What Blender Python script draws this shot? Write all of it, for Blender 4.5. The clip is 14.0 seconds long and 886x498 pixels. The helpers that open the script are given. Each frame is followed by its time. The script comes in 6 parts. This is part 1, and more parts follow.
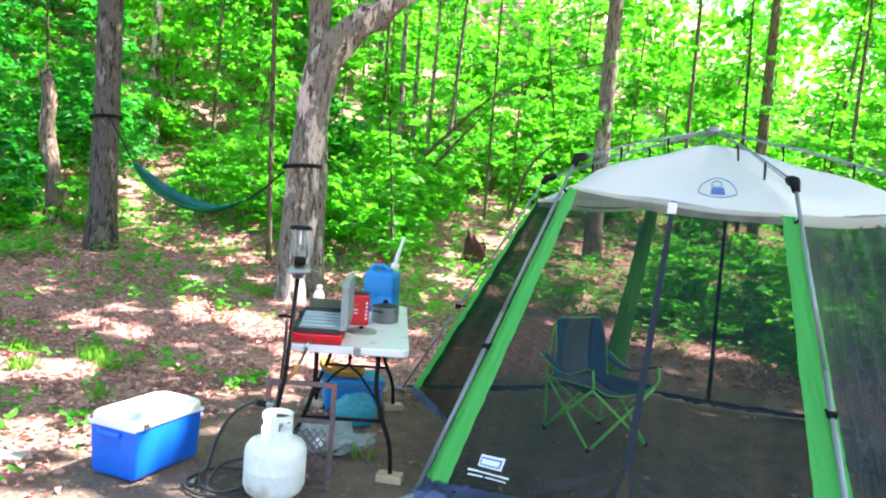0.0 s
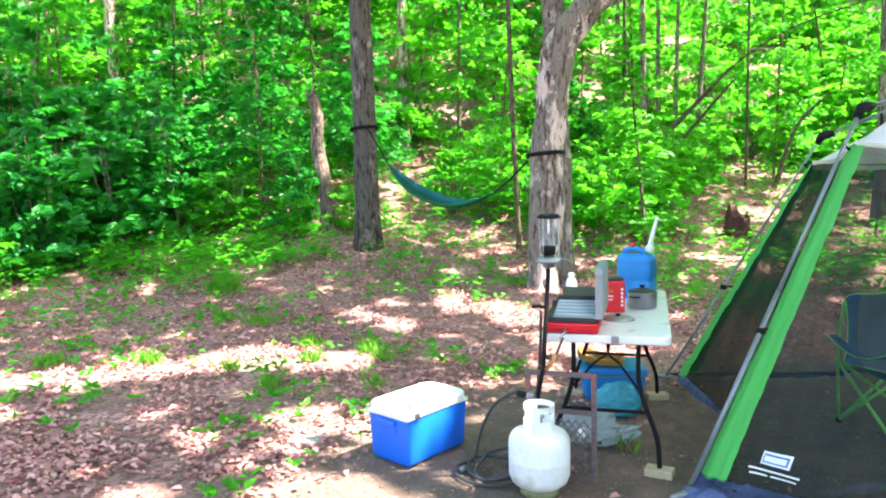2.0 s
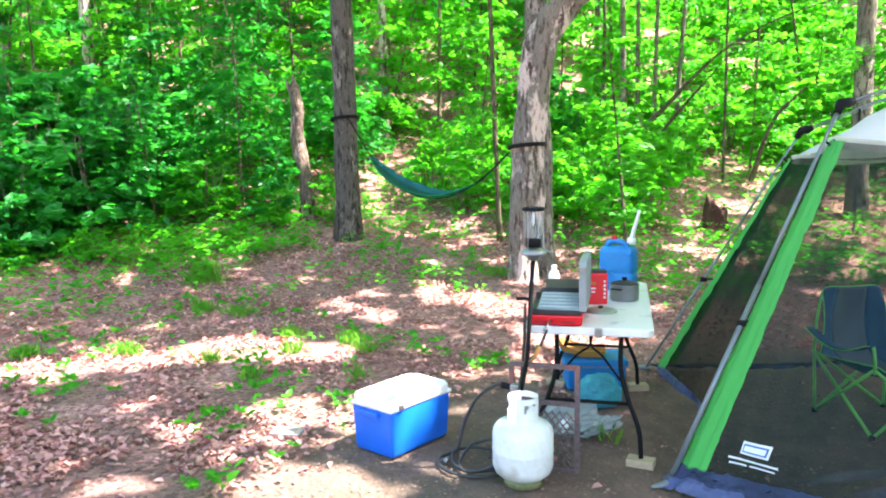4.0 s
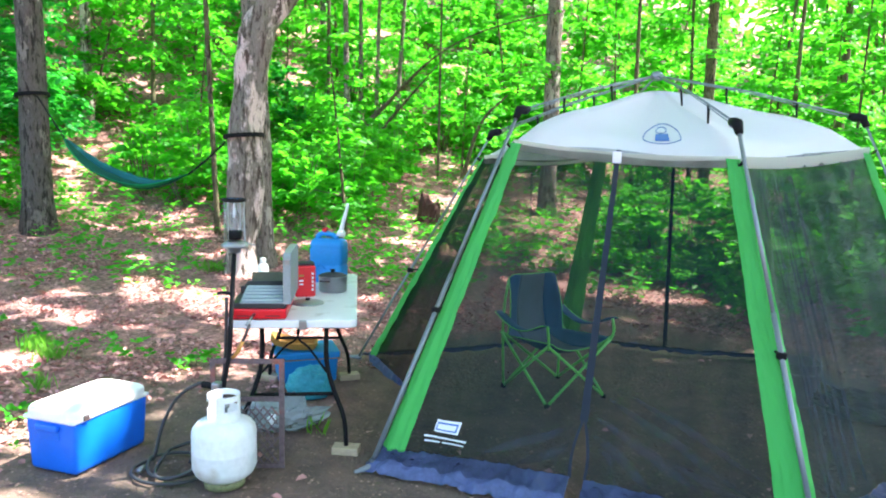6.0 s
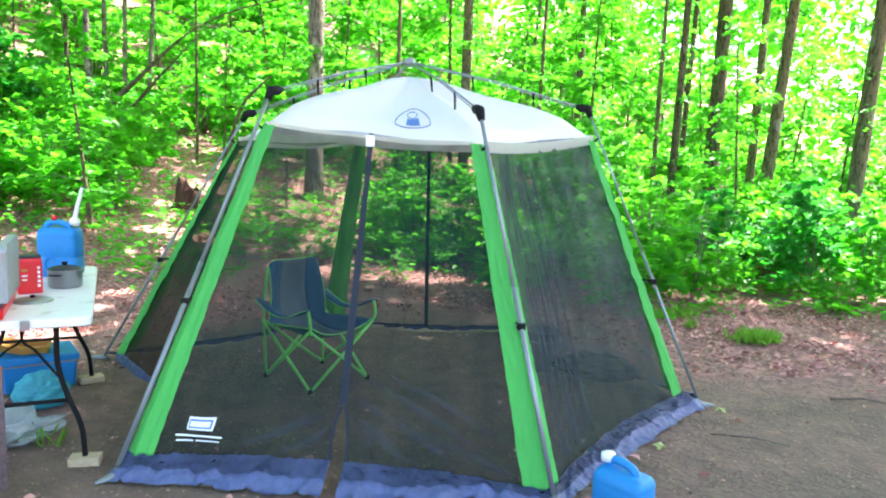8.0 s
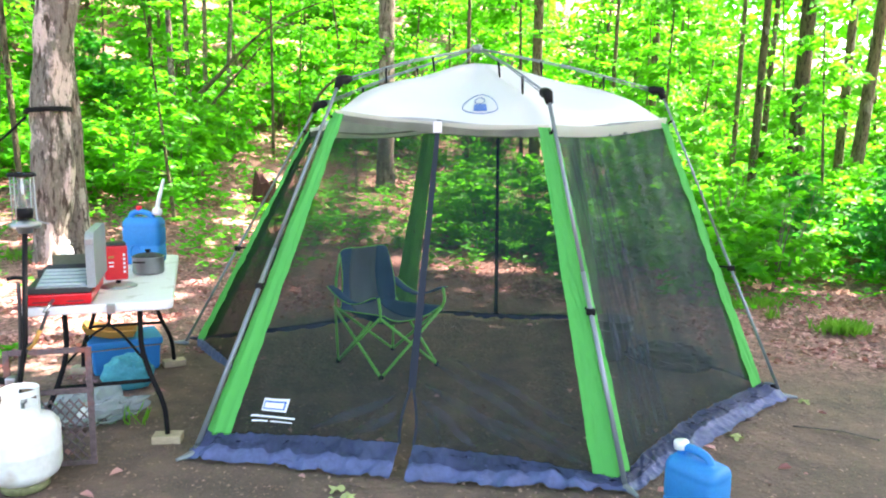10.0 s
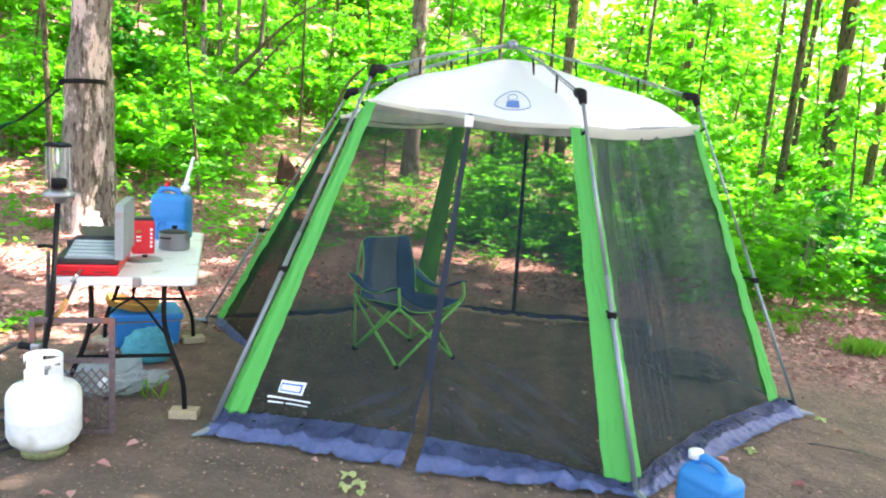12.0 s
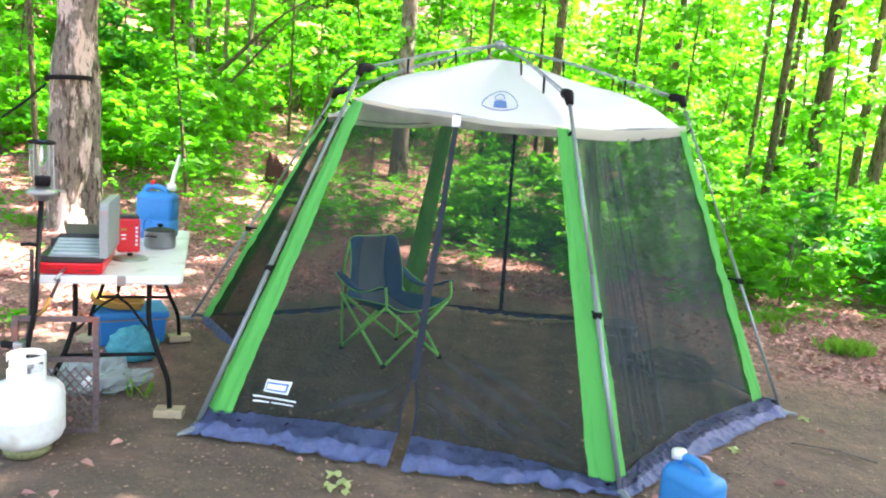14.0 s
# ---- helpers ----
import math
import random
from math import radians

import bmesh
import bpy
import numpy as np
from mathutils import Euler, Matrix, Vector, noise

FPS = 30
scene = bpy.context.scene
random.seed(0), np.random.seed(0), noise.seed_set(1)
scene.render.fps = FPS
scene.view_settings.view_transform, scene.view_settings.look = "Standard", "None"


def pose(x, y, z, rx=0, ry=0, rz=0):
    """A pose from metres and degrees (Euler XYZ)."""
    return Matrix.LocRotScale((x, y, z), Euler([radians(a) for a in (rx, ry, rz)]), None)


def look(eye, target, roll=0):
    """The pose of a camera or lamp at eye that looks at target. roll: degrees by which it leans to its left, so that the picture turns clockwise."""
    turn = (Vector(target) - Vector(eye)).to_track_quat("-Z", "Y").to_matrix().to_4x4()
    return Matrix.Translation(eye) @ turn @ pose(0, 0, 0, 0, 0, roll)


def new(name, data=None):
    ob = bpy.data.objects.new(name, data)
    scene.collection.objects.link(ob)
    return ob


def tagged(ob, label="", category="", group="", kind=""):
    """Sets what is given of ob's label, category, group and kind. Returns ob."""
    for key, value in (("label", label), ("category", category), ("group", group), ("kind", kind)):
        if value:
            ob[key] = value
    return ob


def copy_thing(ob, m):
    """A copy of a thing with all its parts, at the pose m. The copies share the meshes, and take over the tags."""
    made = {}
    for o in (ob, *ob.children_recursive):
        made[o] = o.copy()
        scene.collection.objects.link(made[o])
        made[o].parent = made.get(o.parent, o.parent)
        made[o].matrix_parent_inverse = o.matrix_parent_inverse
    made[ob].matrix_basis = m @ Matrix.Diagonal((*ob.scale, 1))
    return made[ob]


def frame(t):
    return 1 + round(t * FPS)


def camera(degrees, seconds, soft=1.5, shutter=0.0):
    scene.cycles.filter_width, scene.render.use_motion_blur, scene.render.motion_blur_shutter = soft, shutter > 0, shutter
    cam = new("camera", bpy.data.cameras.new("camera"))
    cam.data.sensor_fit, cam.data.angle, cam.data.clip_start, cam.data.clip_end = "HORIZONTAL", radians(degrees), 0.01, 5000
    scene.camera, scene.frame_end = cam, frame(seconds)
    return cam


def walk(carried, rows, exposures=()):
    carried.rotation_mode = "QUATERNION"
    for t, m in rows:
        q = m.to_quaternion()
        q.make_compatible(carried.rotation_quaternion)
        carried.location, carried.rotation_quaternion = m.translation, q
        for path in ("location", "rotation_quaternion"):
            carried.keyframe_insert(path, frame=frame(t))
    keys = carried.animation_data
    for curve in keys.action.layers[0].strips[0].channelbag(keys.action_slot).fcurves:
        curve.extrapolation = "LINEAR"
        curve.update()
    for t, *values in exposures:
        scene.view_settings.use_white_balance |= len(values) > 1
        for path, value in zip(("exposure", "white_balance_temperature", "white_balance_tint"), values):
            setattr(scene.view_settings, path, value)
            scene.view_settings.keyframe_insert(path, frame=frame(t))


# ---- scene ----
cam = camera(63.1, 14.0, soft=2.0)
PATH = [
    (0, (0.025, -0.055, 1.661), (-0.602, 1.839, 1.518), 4.5),
    (0.5, (0.026, 0.007, 1.656), (-0.806, 1.817, 1.474), 1.8),
    (1, (-0.044, -0.009, 1.669), (-1.173, 1.629, 1.467), -1.6),
    (1.5, (-0.038, -0.013, 1.687), (-1.393, 1.448, 1.514), -2.1),
    (2, (-0.02, 0.032, 1.666), (-1.244, 1.6, 1.463), -1.3),
    (2.2, (-0.018, 0.04, 1.663), (-1.223, 1.622, 1.452), -1.6),
    (4.3, (-0.053, 0.012, 1.676), (-1.21, 1.625, 1.435), -0.4),
    (4.5, (-0.041, 0.029, 1.672), (-1.157, 1.671, 1.429), -0.1),
    (5, (-0.023, 0.049, 1.673), (-0.97, 1.795, 1.436), 0.2),
    (5.5, (0.01, 0.068, 1.67), (-0.862, 1.853, 1.441), 0.3),
    (6, (0.077, 0.093, 1.665), (-0.439, 2.01, 1.42), 1.3),
    (6.5, (0.141, 0.117, 1.67), (-0.086, 2.09, 1.429), 1.3),
    (7, (0.19, 0.149, 1.644), (0.216, 2.135, 1.409), 0.8),
    (7.5, (0.185, 0.145, 1.66), (0.357, 2.119, 1.395), 2.1),
    (8, (0.169, 0.137, 1.656), (0.27, 2.117, 1.388), 2.0),
    (8.5, (0.174, 0.13, 1.641), (0.214, 2.109, 1.35), 0.6),
    (10.8, (0.199, 0.142, 1.61), (0.071, 2.116, 1.318), 1.6),
    (11, (0.189, 0.139, 1.611), (0.078, 2.114, 1.317), 2.1),
    (11.5, (0.169, 0.131, 1.612), (0.045, 2.104, 1.308), 4.5),
    (12, (0.16, 0.132, 1.612), (0.014, 2.103, 1.301), 4.2),
    (12.5, (0.167, 0.147, 1.612), (0.067, 2.12, 1.298), 3.0),
    (13, (0.165, 0.149, 1.603), (0.077, 2.12, 1.275), 2.4),
    (13.5, (0.168, 0.127, 1.61), (0.068, 2.096, 1.275), 2.7),
    (14, (0.174, 0.13, 1.621), (0.058, 2.102, 1.308), 4.6),
]
walk(cam, [(t, look(eye, target, roll)) for t, eye, target, roll in PATH],
     exposures=[(0, 2.99, 6600, 11), (1.5, 3.12, 6650, 12), (5.0, 3.1, 6600, 12), (6.3, 2.98, 6250, 10), (7.5, 3.27, 6450, 13), (8.5, 3.33, 6650, 13), (11.0, 3.37, 7450, 20), (14.0, 3.37, 7500, 19)])

# ---- sky, sun and exposure ----
SUN_TO = Vector((0.76, 0.46, 0.0)).normalized()      # compass direction towards the sun
SUN_EL = radians(58)
SUN_DIR = Vector((SUN_TO.x * math.cos(SUN_EL), SUN_TO.y * math.cos(SUN_EL), math.sin(SUN_EL)))
world = bpy.data.worlds.new("world")
scene.world = world
world.use_nodes = True
sky = world.node_tree.nodes.new("ShaderNodeTexSky")
sky.sky_type = "NISHITA"
sky.sun_disc = False
sky.sun_elevation = SUN_EL
sky.sun_rotation = math.atan2(SUN_TO.x, SUN_TO.y)
sky.air_density, sky.dust_density = 1.0, 3.0
world.node_tree.links.new(sky.outputs[0], world.node_tree.nodes["Background"].inputs[0])
world.node_tree.nodes["Background"].inputs[1].default_value = 0.12
sun_data = bpy.data.lights.new("sun", "SUN")
sun_data.energy, sun_data.angle, sun_data.color = 4.5, radians(0.53), (1.0, 0.95, 0.86)
sun = new("sun", sun_data)
sun.matrix_world = look(SUN_DIR * 60, (0, 0, 0))

# ---- materials ----


def material(name, color, rough=0.7, metal=0.0, grain=40.0, vary=0.25, bump=0.3, spots=0.0, spot_color=(0.1, 0.08, 0.06), coarse=4.0,
             per_object=0.0, stretch=(1, 1, 1), bump_dist=0.004, span=0.4, gloss=0.5):
    """A surface with two scales of colour variation, patches of wear and fine relief."""
    m = bpy.data.materials.new(name)
    m.use_nodes = True
    n, l = m.node_tree.nodes, m.node_tree.links
    b = n["Principled BSDF"]
    tc = n.new("ShaderNodeTexCoord")
    mp = n.new("ShaderNodeMapping")
    mp.inputs["Scale"].default_value = stretch
    l.new(tc.outputs["Object"], mp.inputs["Vector"])
    fine = n.new("ShaderNodeTexNoise")
    fine.inputs["Scale"].default_value, fine.inputs["Detail"].default_value = grain, 6
    big = n.new("ShaderNodeTexNoise")
    big.inputs["Scale"].default_value, big.inputs["Detail"].default_value = coarse, 4
    for t in (fine, big):
        l.new(mp.outputs[0], t.inputs["Vector"])
    add = n.new("ShaderNodeMath")
    add.operation = "ADD"
    l.new(fine.outputs[0], add.inputs[0])
    l.new(big.outputs[0], add.inputs[1])
    rng = n.new("ShaderNodeMapRange")
    rng.inputs["From Min"].default_value, rng.inputs["From Max"].default_value = 1 - span, 1 + span
    rng.inputs["To Min"].default_value, rng.inputs["To Max"].default_value = 1 - vary, 1 + vary
    l.new(add.outputs[0], rng.inputs["Value"])
    mul = n.new("ShaderNodeVectorMath")
    mul.operation = "SCALE"
    mul.inputs[0].default_value = color[:3]
    l.new(rng.outputs[0], mul.inputs["Scale"])
    out = mul.outputs[0]
    if spots > 0:
        ramp = n.new("ShaderNodeMapRange")
        ramp.inputs["From Min"].default_value, ramp.inputs["From Max"].default_value = 0.62 - spots * 0.3, 0.72 - spots * 0.2
        l.new(big.outputs[0], ramp.inputs["Value"])
        mix = n.new("ShaderNodeMix")
        mix.data_type = "RGBA"
        mix.inputs[7].default_value = (*spot_color, 1)
        l.new(ramp.outputs[0], mix.inputs[0])
        l.new(out, mix.inputs[6])
        out = mix.outputs[2]
    if per_object > 0:
        info = n.new("ShaderNodeObjectInfo")
        r2 = n.new("ShaderNodeMapRange")
        r2.inputs["To Min"].default_value, r2.inputs["To Max"].default_value = 1 - per_object, 1 + per_object
        l.new(info.outputs["Random"], r2.inputs["Value"])
        mul2 = n.new("ShaderNodeVectorMath")
        mul2.operation = "SCALE"
        l.new(out, mul2.inputs[0])
        l.new(r2.outputs[0], mul2.inputs["Scale"])
        out = mul2.outputs[0]
    l.new(out, b.inputs["Base Color"])
    b.inputs["Roughness"].default_value, b.inputs["Metallic"].default_value = rough, metal
    b.inputs["Specular IOR Level"].default_value = gloss
    if bump > 0:
        bp = n.new("ShaderNodeBump")
        bp.inputs["Strength"].default_value, bp.inputs["Distance"].default_value = bump, bump_dist
        l.new(add.outputs[0], bp.inputs["Height"])
        l.new(bp.outputs[0], b.inputs["Normal"])
    return m


def bark_material(name, crack, mid, pale, share, scale=9.0, vary=0.0):
    """Bark in flaking plates: dark cracks between them, grey plates and pale ones that have lost their skin."""
    m = bpy.data.materials.new(name)
    m.use_nodes = True
    n, l = m.node_tree.nodes, m.node_tree.links
    b = n["Principled BSDF"]
    tc = n.new("ShaderNodeTexCoord")
    def mapped(stretch):
        mp = n.new("ShaderNodeMapping")
        mp.inputs["Scale"].default_value = stretch
        l.new(tc.outputs["Object"], mp.inputs["Vector"])
        return mp.outputs[0]
    def noise_of(vec, size, detail, rough=0.6):
        t = n.new("ShaderNodeTexNoise")
        t.inputs["Scale"].default_value, t.inputs["Detail"].default_value, t.inputs["Roughness"].default_value = size, detail, rough
        l.new(vec, t.inputs["Vector"])
        return t
    def ramp(value, lo, hi):
        r = n.new("ShaderNodeMapRange")
        r.inputs["From Min"].default_value, r.inputs["From Max"].default_value = lo, hi
        l.new(value, r.inputs["Value"])
        return r.outputs[0]
    def mix(fac, a, c):
        mx = n.new("ShaderNodeMix")
        mx.data_type = "RGBA"
        l.new(fac, mx.inputs[0])
        for sock, val in ((6, a), (7, c)):
            if isinstance(val, tuple):
                mx.inputs[sock].default_value = (*val, 1)
            else:
                l.new(val, mx.inputs[sock])
        return mx.outputs[2]
    tall, even = mapped((1, 1, 0.22)), mapped((1, 1, 0.5))
    ridges = noise_of(tall, scale * 2.6, 7, 0.68).outputs[0]
    plates = noise_of(even, scale * 0.42, 6, 0.65).outputs[0]
    fine = noise_of(tall, scale * 9, 5, 0.7).outputs[0]
    skin = mix(ramp(fine, 0.3, 0.7), tuple(c * 0.65 for c in mid), tuple(c * 1.3 for c in mid))
    bare = mix(ramp(fine, 0.3, 0.7), tuple(c * 0.8 for c in pale), tuple(min(0.8, c * 1.15) for c in pale))
    col = mix(ramp(plates, 0.66 - share * 0.3, 0.70 - share * 0.3), skin, bare)
    col = mix(ramp(ridges, 0.48, 0.41), col, crack)
    if vary > 0:
        info = n.new("ShaderNodeObjectInfo")
        k = n.new("ShaderNodeMapRange")
        k.inputs["To Min"].default_value, k.inputs["To Max"].default_value = 1 - vary, 1 + vary
        l.new(info.outputs["Random"], k.inputs["Value"])
        sc = n.new("ShaderNodeVectorMath")
        sc.operation = "SCALE"
        l.new(col, sc.inputs[0])
        l.new(k.outputs[0], sc.inputs["Scale"])
        col = sc.outputs[0]
    l.new(col, b.inputs["Base Color"])
    b.inputs["Roughness"].default_value = 0.92
    b.inputs["Specular IOR Level"].default_value = 0.2
    add = n.new("ShaderNodeMath")
    add.operation = "ADD"
    l.new(ridges, add.inputs[0])
    l.new(ramp(plates, 0.70 - share * 0.3, 0.62 - share * 0.3), add.inputs[1])
    bp = n.new("ShaderNodeBump")
    bp.inputs["Strength"].default_value, bp.inputs["Distance"].default_value = 1.0, 0.025
    l.new(add.outputs[0], bp.inputs["Height"])
    l.new(bp.outputs[0], b.inputs["Normal"])
    return m


def leaf_material(name, dark, light, through_color, gloss=0.35, share=0.45):
    """Thin leaves: a matt and shiny upper side and light coming through, each leaf a little different."""
    m = bpy.data.materials.new(name)
    m.use_nodes = True
    n, l = m.node_tree.nodes, m.node_tree.links
    b = n["Principled BSDF"]
    geo = n.new("ShaderNodeNewGeometry")
    info = n.new("ShaderNodeObjectInfo")
    half = n.new("ShaderNodeMix")
    half.inputs[0].default_value = 0.35
    l.new(geo.outputs["Random Per Island"], half.inputs[2])
    l.new(info.outputs["Random"], half.inputs[3])
    mix = n.new("ShaderNodeMix")
    mix.data_type = "RGBA"
    mix.inputs[6].default_value, mix.inputs[7].default_value = (*dark, 1), (*light, 1)
    l.new(half.outputs[0], mix.inputs[0])
    l.new(mix.outputs[2], b.inputs["Base Color"])
    b.inputs["Roughness"].default_value = gloss
    b.inputs["Specular IOR Level"].default_value = 0.3
    tr = n.new("ShaderNodeBsdfTranslucent")
    tr.inputs["Color"].default_value = (*through_color, 1)
    ms = n.new("ShaderNodeMixShader")
    ms.inputs[0].default_value = share
    l.new(b.outputs[0], ms.inputs[1])
    l.new(tr.outputs[0], ms.inputs[2])
    l.new(ms.outputs[0], n["Material Output"].inputs["Surface"])
    return m


def screen_material(name, color, see_through, sheen=0.25):
    """Fine woven screen: threads too thin to see, so a part of the light passes straight through."""
    m = bpy.data.materials.new(name)
    m.use_nodes = True
    n, l = m.node_tree.nodes, m.node_tree.links
    b = n["Principled BSDF"]
    b.inputs["Base Color"].default_value = (*color, 1)
    b.inputs["Roughness"].default_value = 0.5
    b.inputs["Specular IOR Level"].default_value = sheen
    tp = n.new("ShaderNodeBsdfTransparent")
    tc = n.new("ShaderNodeTexCoord")
    nz = n.new("ShaderNodeTexNoise")
    nz.inputs["Scale"].default_value, nz.inputs["Detail"].default_value = 1.0, 5
    mp = n.new("ShaderNodeMapping")
    mp.inputs["Scale"].default_value = (7.0, 7.0, 0.7)
    l.new(tc.outputs["Object"], mp.inputs["Vector"])
    l.new(mp.outputs[0], nz.inputs["Vector"])
    rg = n.new("ShaderNodeMapRange")
    rg.inputs["From Min"].default_value, rg.inputs["From Max"].default_value = 0.3, 0.7
    rg.inputs["To Min"].default_value, rg.inputs["To Max"].default_value = see_through - 0.12, see_through + 0.10
    l.new(nz.outputs[0], rg.inputs["Value"])
    ms = n.new("ShaderNodeMixShader")
    l.new(rg.outputs[0], ms.inputs[0])
    l.new(b.outputs[0], ms.inputs[1])
    l.new(tp.outputs[0], ms.inputs[2])
    l.new(ms.outputs[0], n["Material Output"].inputs["Surface"])
    return m


def clear_material(name, color, share, rough=0.08):
    m = bpy.data.materials.new(name)
    m.use_nodes = True
    n, l = m.node_tree.nodes, m.node_tree.links
    b = n["Principled BSDF"]
    b.inputs["Base Color"].default_value = (*color, 1)
    b.inputs["Roughness"].default_value = rough
    tp = n.new("ShaderNodeBsdfTransparent")
    ms = n.new("ShaderNodeMixShader")
    ms.inputs[0].default_value = share
    l.new(b.outputs[0], ms.inputs[1])
    l.new(tp.outputs[0], ms.inputs[2])
    l.new(ms.outputs[0], n["Material Output"].inputs["Surface"])
    return m


def ground_material():
    """Trodden dirt with worn leaf crumbs and darker damp areas; on the slope last year's brown leaves."""
    m = bpy.data.materials.new("forest_soil")
    m.use_nodes = True
    n, l = m.node_tree.nodes, m.node_tree.links
    b = n["Principled BSDF"]
    tc = n.new("ShaderNodeTexCoord")
    def noise_at(scale, detail, rough=0.55):
        t = n.new("ShaderNodeTexNoise")
        t.inputs["Scale"].default_value, t.inputs["Detail"].default_value, t.inputs["Roughness"].default_value = scale, detail, rough
        l.new(tc.outputs["Object"], t.inputs["Vector"])
        return t.outputs[0]
    def blend(fac, a, c, lo, hi):
        r = n.new("ShaderNodeMapRange")
        r.inputs["From Min"].default_value, r.inputs["From Max"].default_value = lo, hi
        l.new(fac, r.inputs["Value"])
        mx = n.new("ShaderNodeMix")
        mx.data_type = "RGBA"
        l.new(r.outputs[0], mx.inputs[0])
        for sock, val in ((6, a), (7, c)):
            if isinstance(val, tuple):
                mx.inputs[sock].default_value = (*val, 1)
            else:
                l.new(val, mx.inputs[sock])
        return mx.outputs[2]
    big, mid, fine = noise_at(0.55, 4), noise_at(5.0, 6), noise_at(60.0, 5, 0.7)
    soil = blend(mid, (0.130, 0.088, 0.069), (0.22, 0.140, 0.108), 0.35, 0.65)
    damp = blend(big, (0.105, 0.078, 0.060), soil, 0.36, 0.56)
    vor = n.new("ShaderNodeTexVoronoi")
    vor.inputs["Scale"].default_value = 26.0
    l.new(tc.outputs["Object"], vor.inputs["Vector"])
    crumbs = blend(fine, damp, (0.26, 0.165, 0.12), 0.56, 0.70)
    # trodden leaves cover the soil outside the pitch
    cell = n.new("ShaderNodeTexVoronoi")
    cell.inputs["Scale"].default_value = 34.0
    warp = n.new("ShaderNodeMixRGB")
    warp.inputs[0].default_value = 0.06
    l.new(tc.outputs["Object"], warp.inputs[1])
    wob = n.new("ShaderNodeTexNoise")
    wob.inputs["Scale"].default_value = 18.0
    l.new(tc.outputs["Object"], wob.inputs["Vector"])
    l.new(wob.outputs["Color"], warp.inputs[2])
    l.new(warp.outputs[0], cell.inputs["Vector"])
    sep = n.new("ShaderNodeSeparateColor")
    l.new(cell.outputs["Color"], sep.inputs[0])
    fresh = blend(sep.outputs[0], (0.13, 0.050, 0.046), (0.68, 0.36, 0.33), 0.0, 1.0)
    rotten = blend(sep.outputs[1], (0.095, 0.048, 0.043), (0.39, 0.205, 0.18), 0.0, 1.0)
    leaves = blend(noise_at(1.7, 5, 0.65), rotten, fresh, 0.50, 0.68)
    off = n.new("ShaderNodeVectorMath")
    off.operation = "SUBTRACT"
    off.inputs[1].default_value = (0.9, 3.3, 0.0)
    l.new(tc.outputs["Object"], off.inputs[0])
    size = n.new("ShaderNodeVectorMath")
    size.operation = "MULTIPLY"
    size.inputs[1].default_value = (0.235, 0.44, 0.0)
    l.new(off.outputs[0], size.inputs[0])
    far = n.new("ShaderNodeVectorMath")
    far.operation = "LENGTH"
    l.new(size.outputs[0], far.inputs[0])
    edge = n.new("ShaderNodeMath")
    edge.operation = "MULTIPLY_ADD"
    edge.inputs[1].default_value = 0.9
    l.new(big, edge.inputs[0])
    off2 = n.new("ShaderNodeVectorMath")             # under the shelter the dirt is bare as well
    off2.operation = "SUBTRACT"
    off2.inputs[1].default_value = (0.05, 5.2, 0.0)
    l.new(tc.outputs["Object"], off2.inputs[0])
    size2 = n.new("ShaderNodeVectorMath")
    size2.operation = "MULTIPLY"
    size2.inputs[1].default_value = (0.43, 0.5, 0.0)
    l.new(off2.outputs[0], size2.inputs[0])
    far2 = n.new("ShaderNodeVectorMath")
    far2.operation = "LENGTH"
    l.new(size2.outputs[0], far2.inputs[0])
    least = n.new("ShaderNodeMath")
    least.operation = "MINIMUM"
    l.new(far.outputs["Value"], least.inputs[0])
    l.new(far2.outputs["Value"], least.inputs[1])
    l.new(least.outputs[0], edge.inputs[2])
    cover = blend(edge.outputs[0], crumbs, leaves, 1.30, 1.75)
    l.new(cover, b.inputs["Base Color"])
    b.inputs["Roughness"].default_value = 0.95
    add = n.new("ShaderNodeMath")
    add.operation = "ADD"
    l.new(mid, add.inputs[0])
    l.new(fine, add.inputs[1])
    add2 = n.new("ShaderNodeMath")
    add2.operation = "ADD"
    l.new(add.outputs[0], add2.inputs[0])
    l.new(vor.outputs[0], add2.inputs[1])
    bp = n.new("ShaderNodeBump")
    bp.inputs["Strength"].default_value, bp.inputs["Distance"].default_value = 0.7, 0.025
    l.new(add2.outputs[0], bp.inputs["Height"])
    l.new(bp.outputs[0], b.inputs["Normal"])
    return m


M_SOIL = ground_material()
M_BARK = bark_material("grey_brown_bark", (0.055, 0.042, 0.034), (0.19, 0.16, 0.135), (0.33, 0.29, 0.25), 0.4, 11, 0.2)
M_BARK_PALE = bark_material("pale_peeling_bark", (0.075, 0.056, 0.045), (0.215, 0.185, 0.155), (0.60, 0.475, 0.43), 0.54, 6.5)
M_BARK_DARK = bark_material("dark_bark", (0.035, 0.030, 0.018), (0.13, 0.112, 0.065), (0.21, 0.19, 0.14), 0.3, 11, 0.25)
M_BARK_CAMP = bark_material("dark_grey_bark", (0.030, 0.026, 0.022), (0.115, 0.10, 0.088), (0.23, 0.20, 0.175), 0.35, 10)
M_SNAG = bark_material("pink_peeling_wood", (0.06, 0.045, 0.035), (0.17, 0.125, 0.10), (0.42, 0.29, 0.25), 0.42, 9)
M_ROT = material("rotten_red_wood", (0.075, 0.030, 0.022), 0.95, grain=30, vary=0.6, bump=0.9, bump_dist=0.03, stretch=(1, 1, 0.3))
M_TWIG = material("twig_bark", (0.13, 0.10, 0.08), 0.9, grain=30, vary=0.4, bump=0.4)
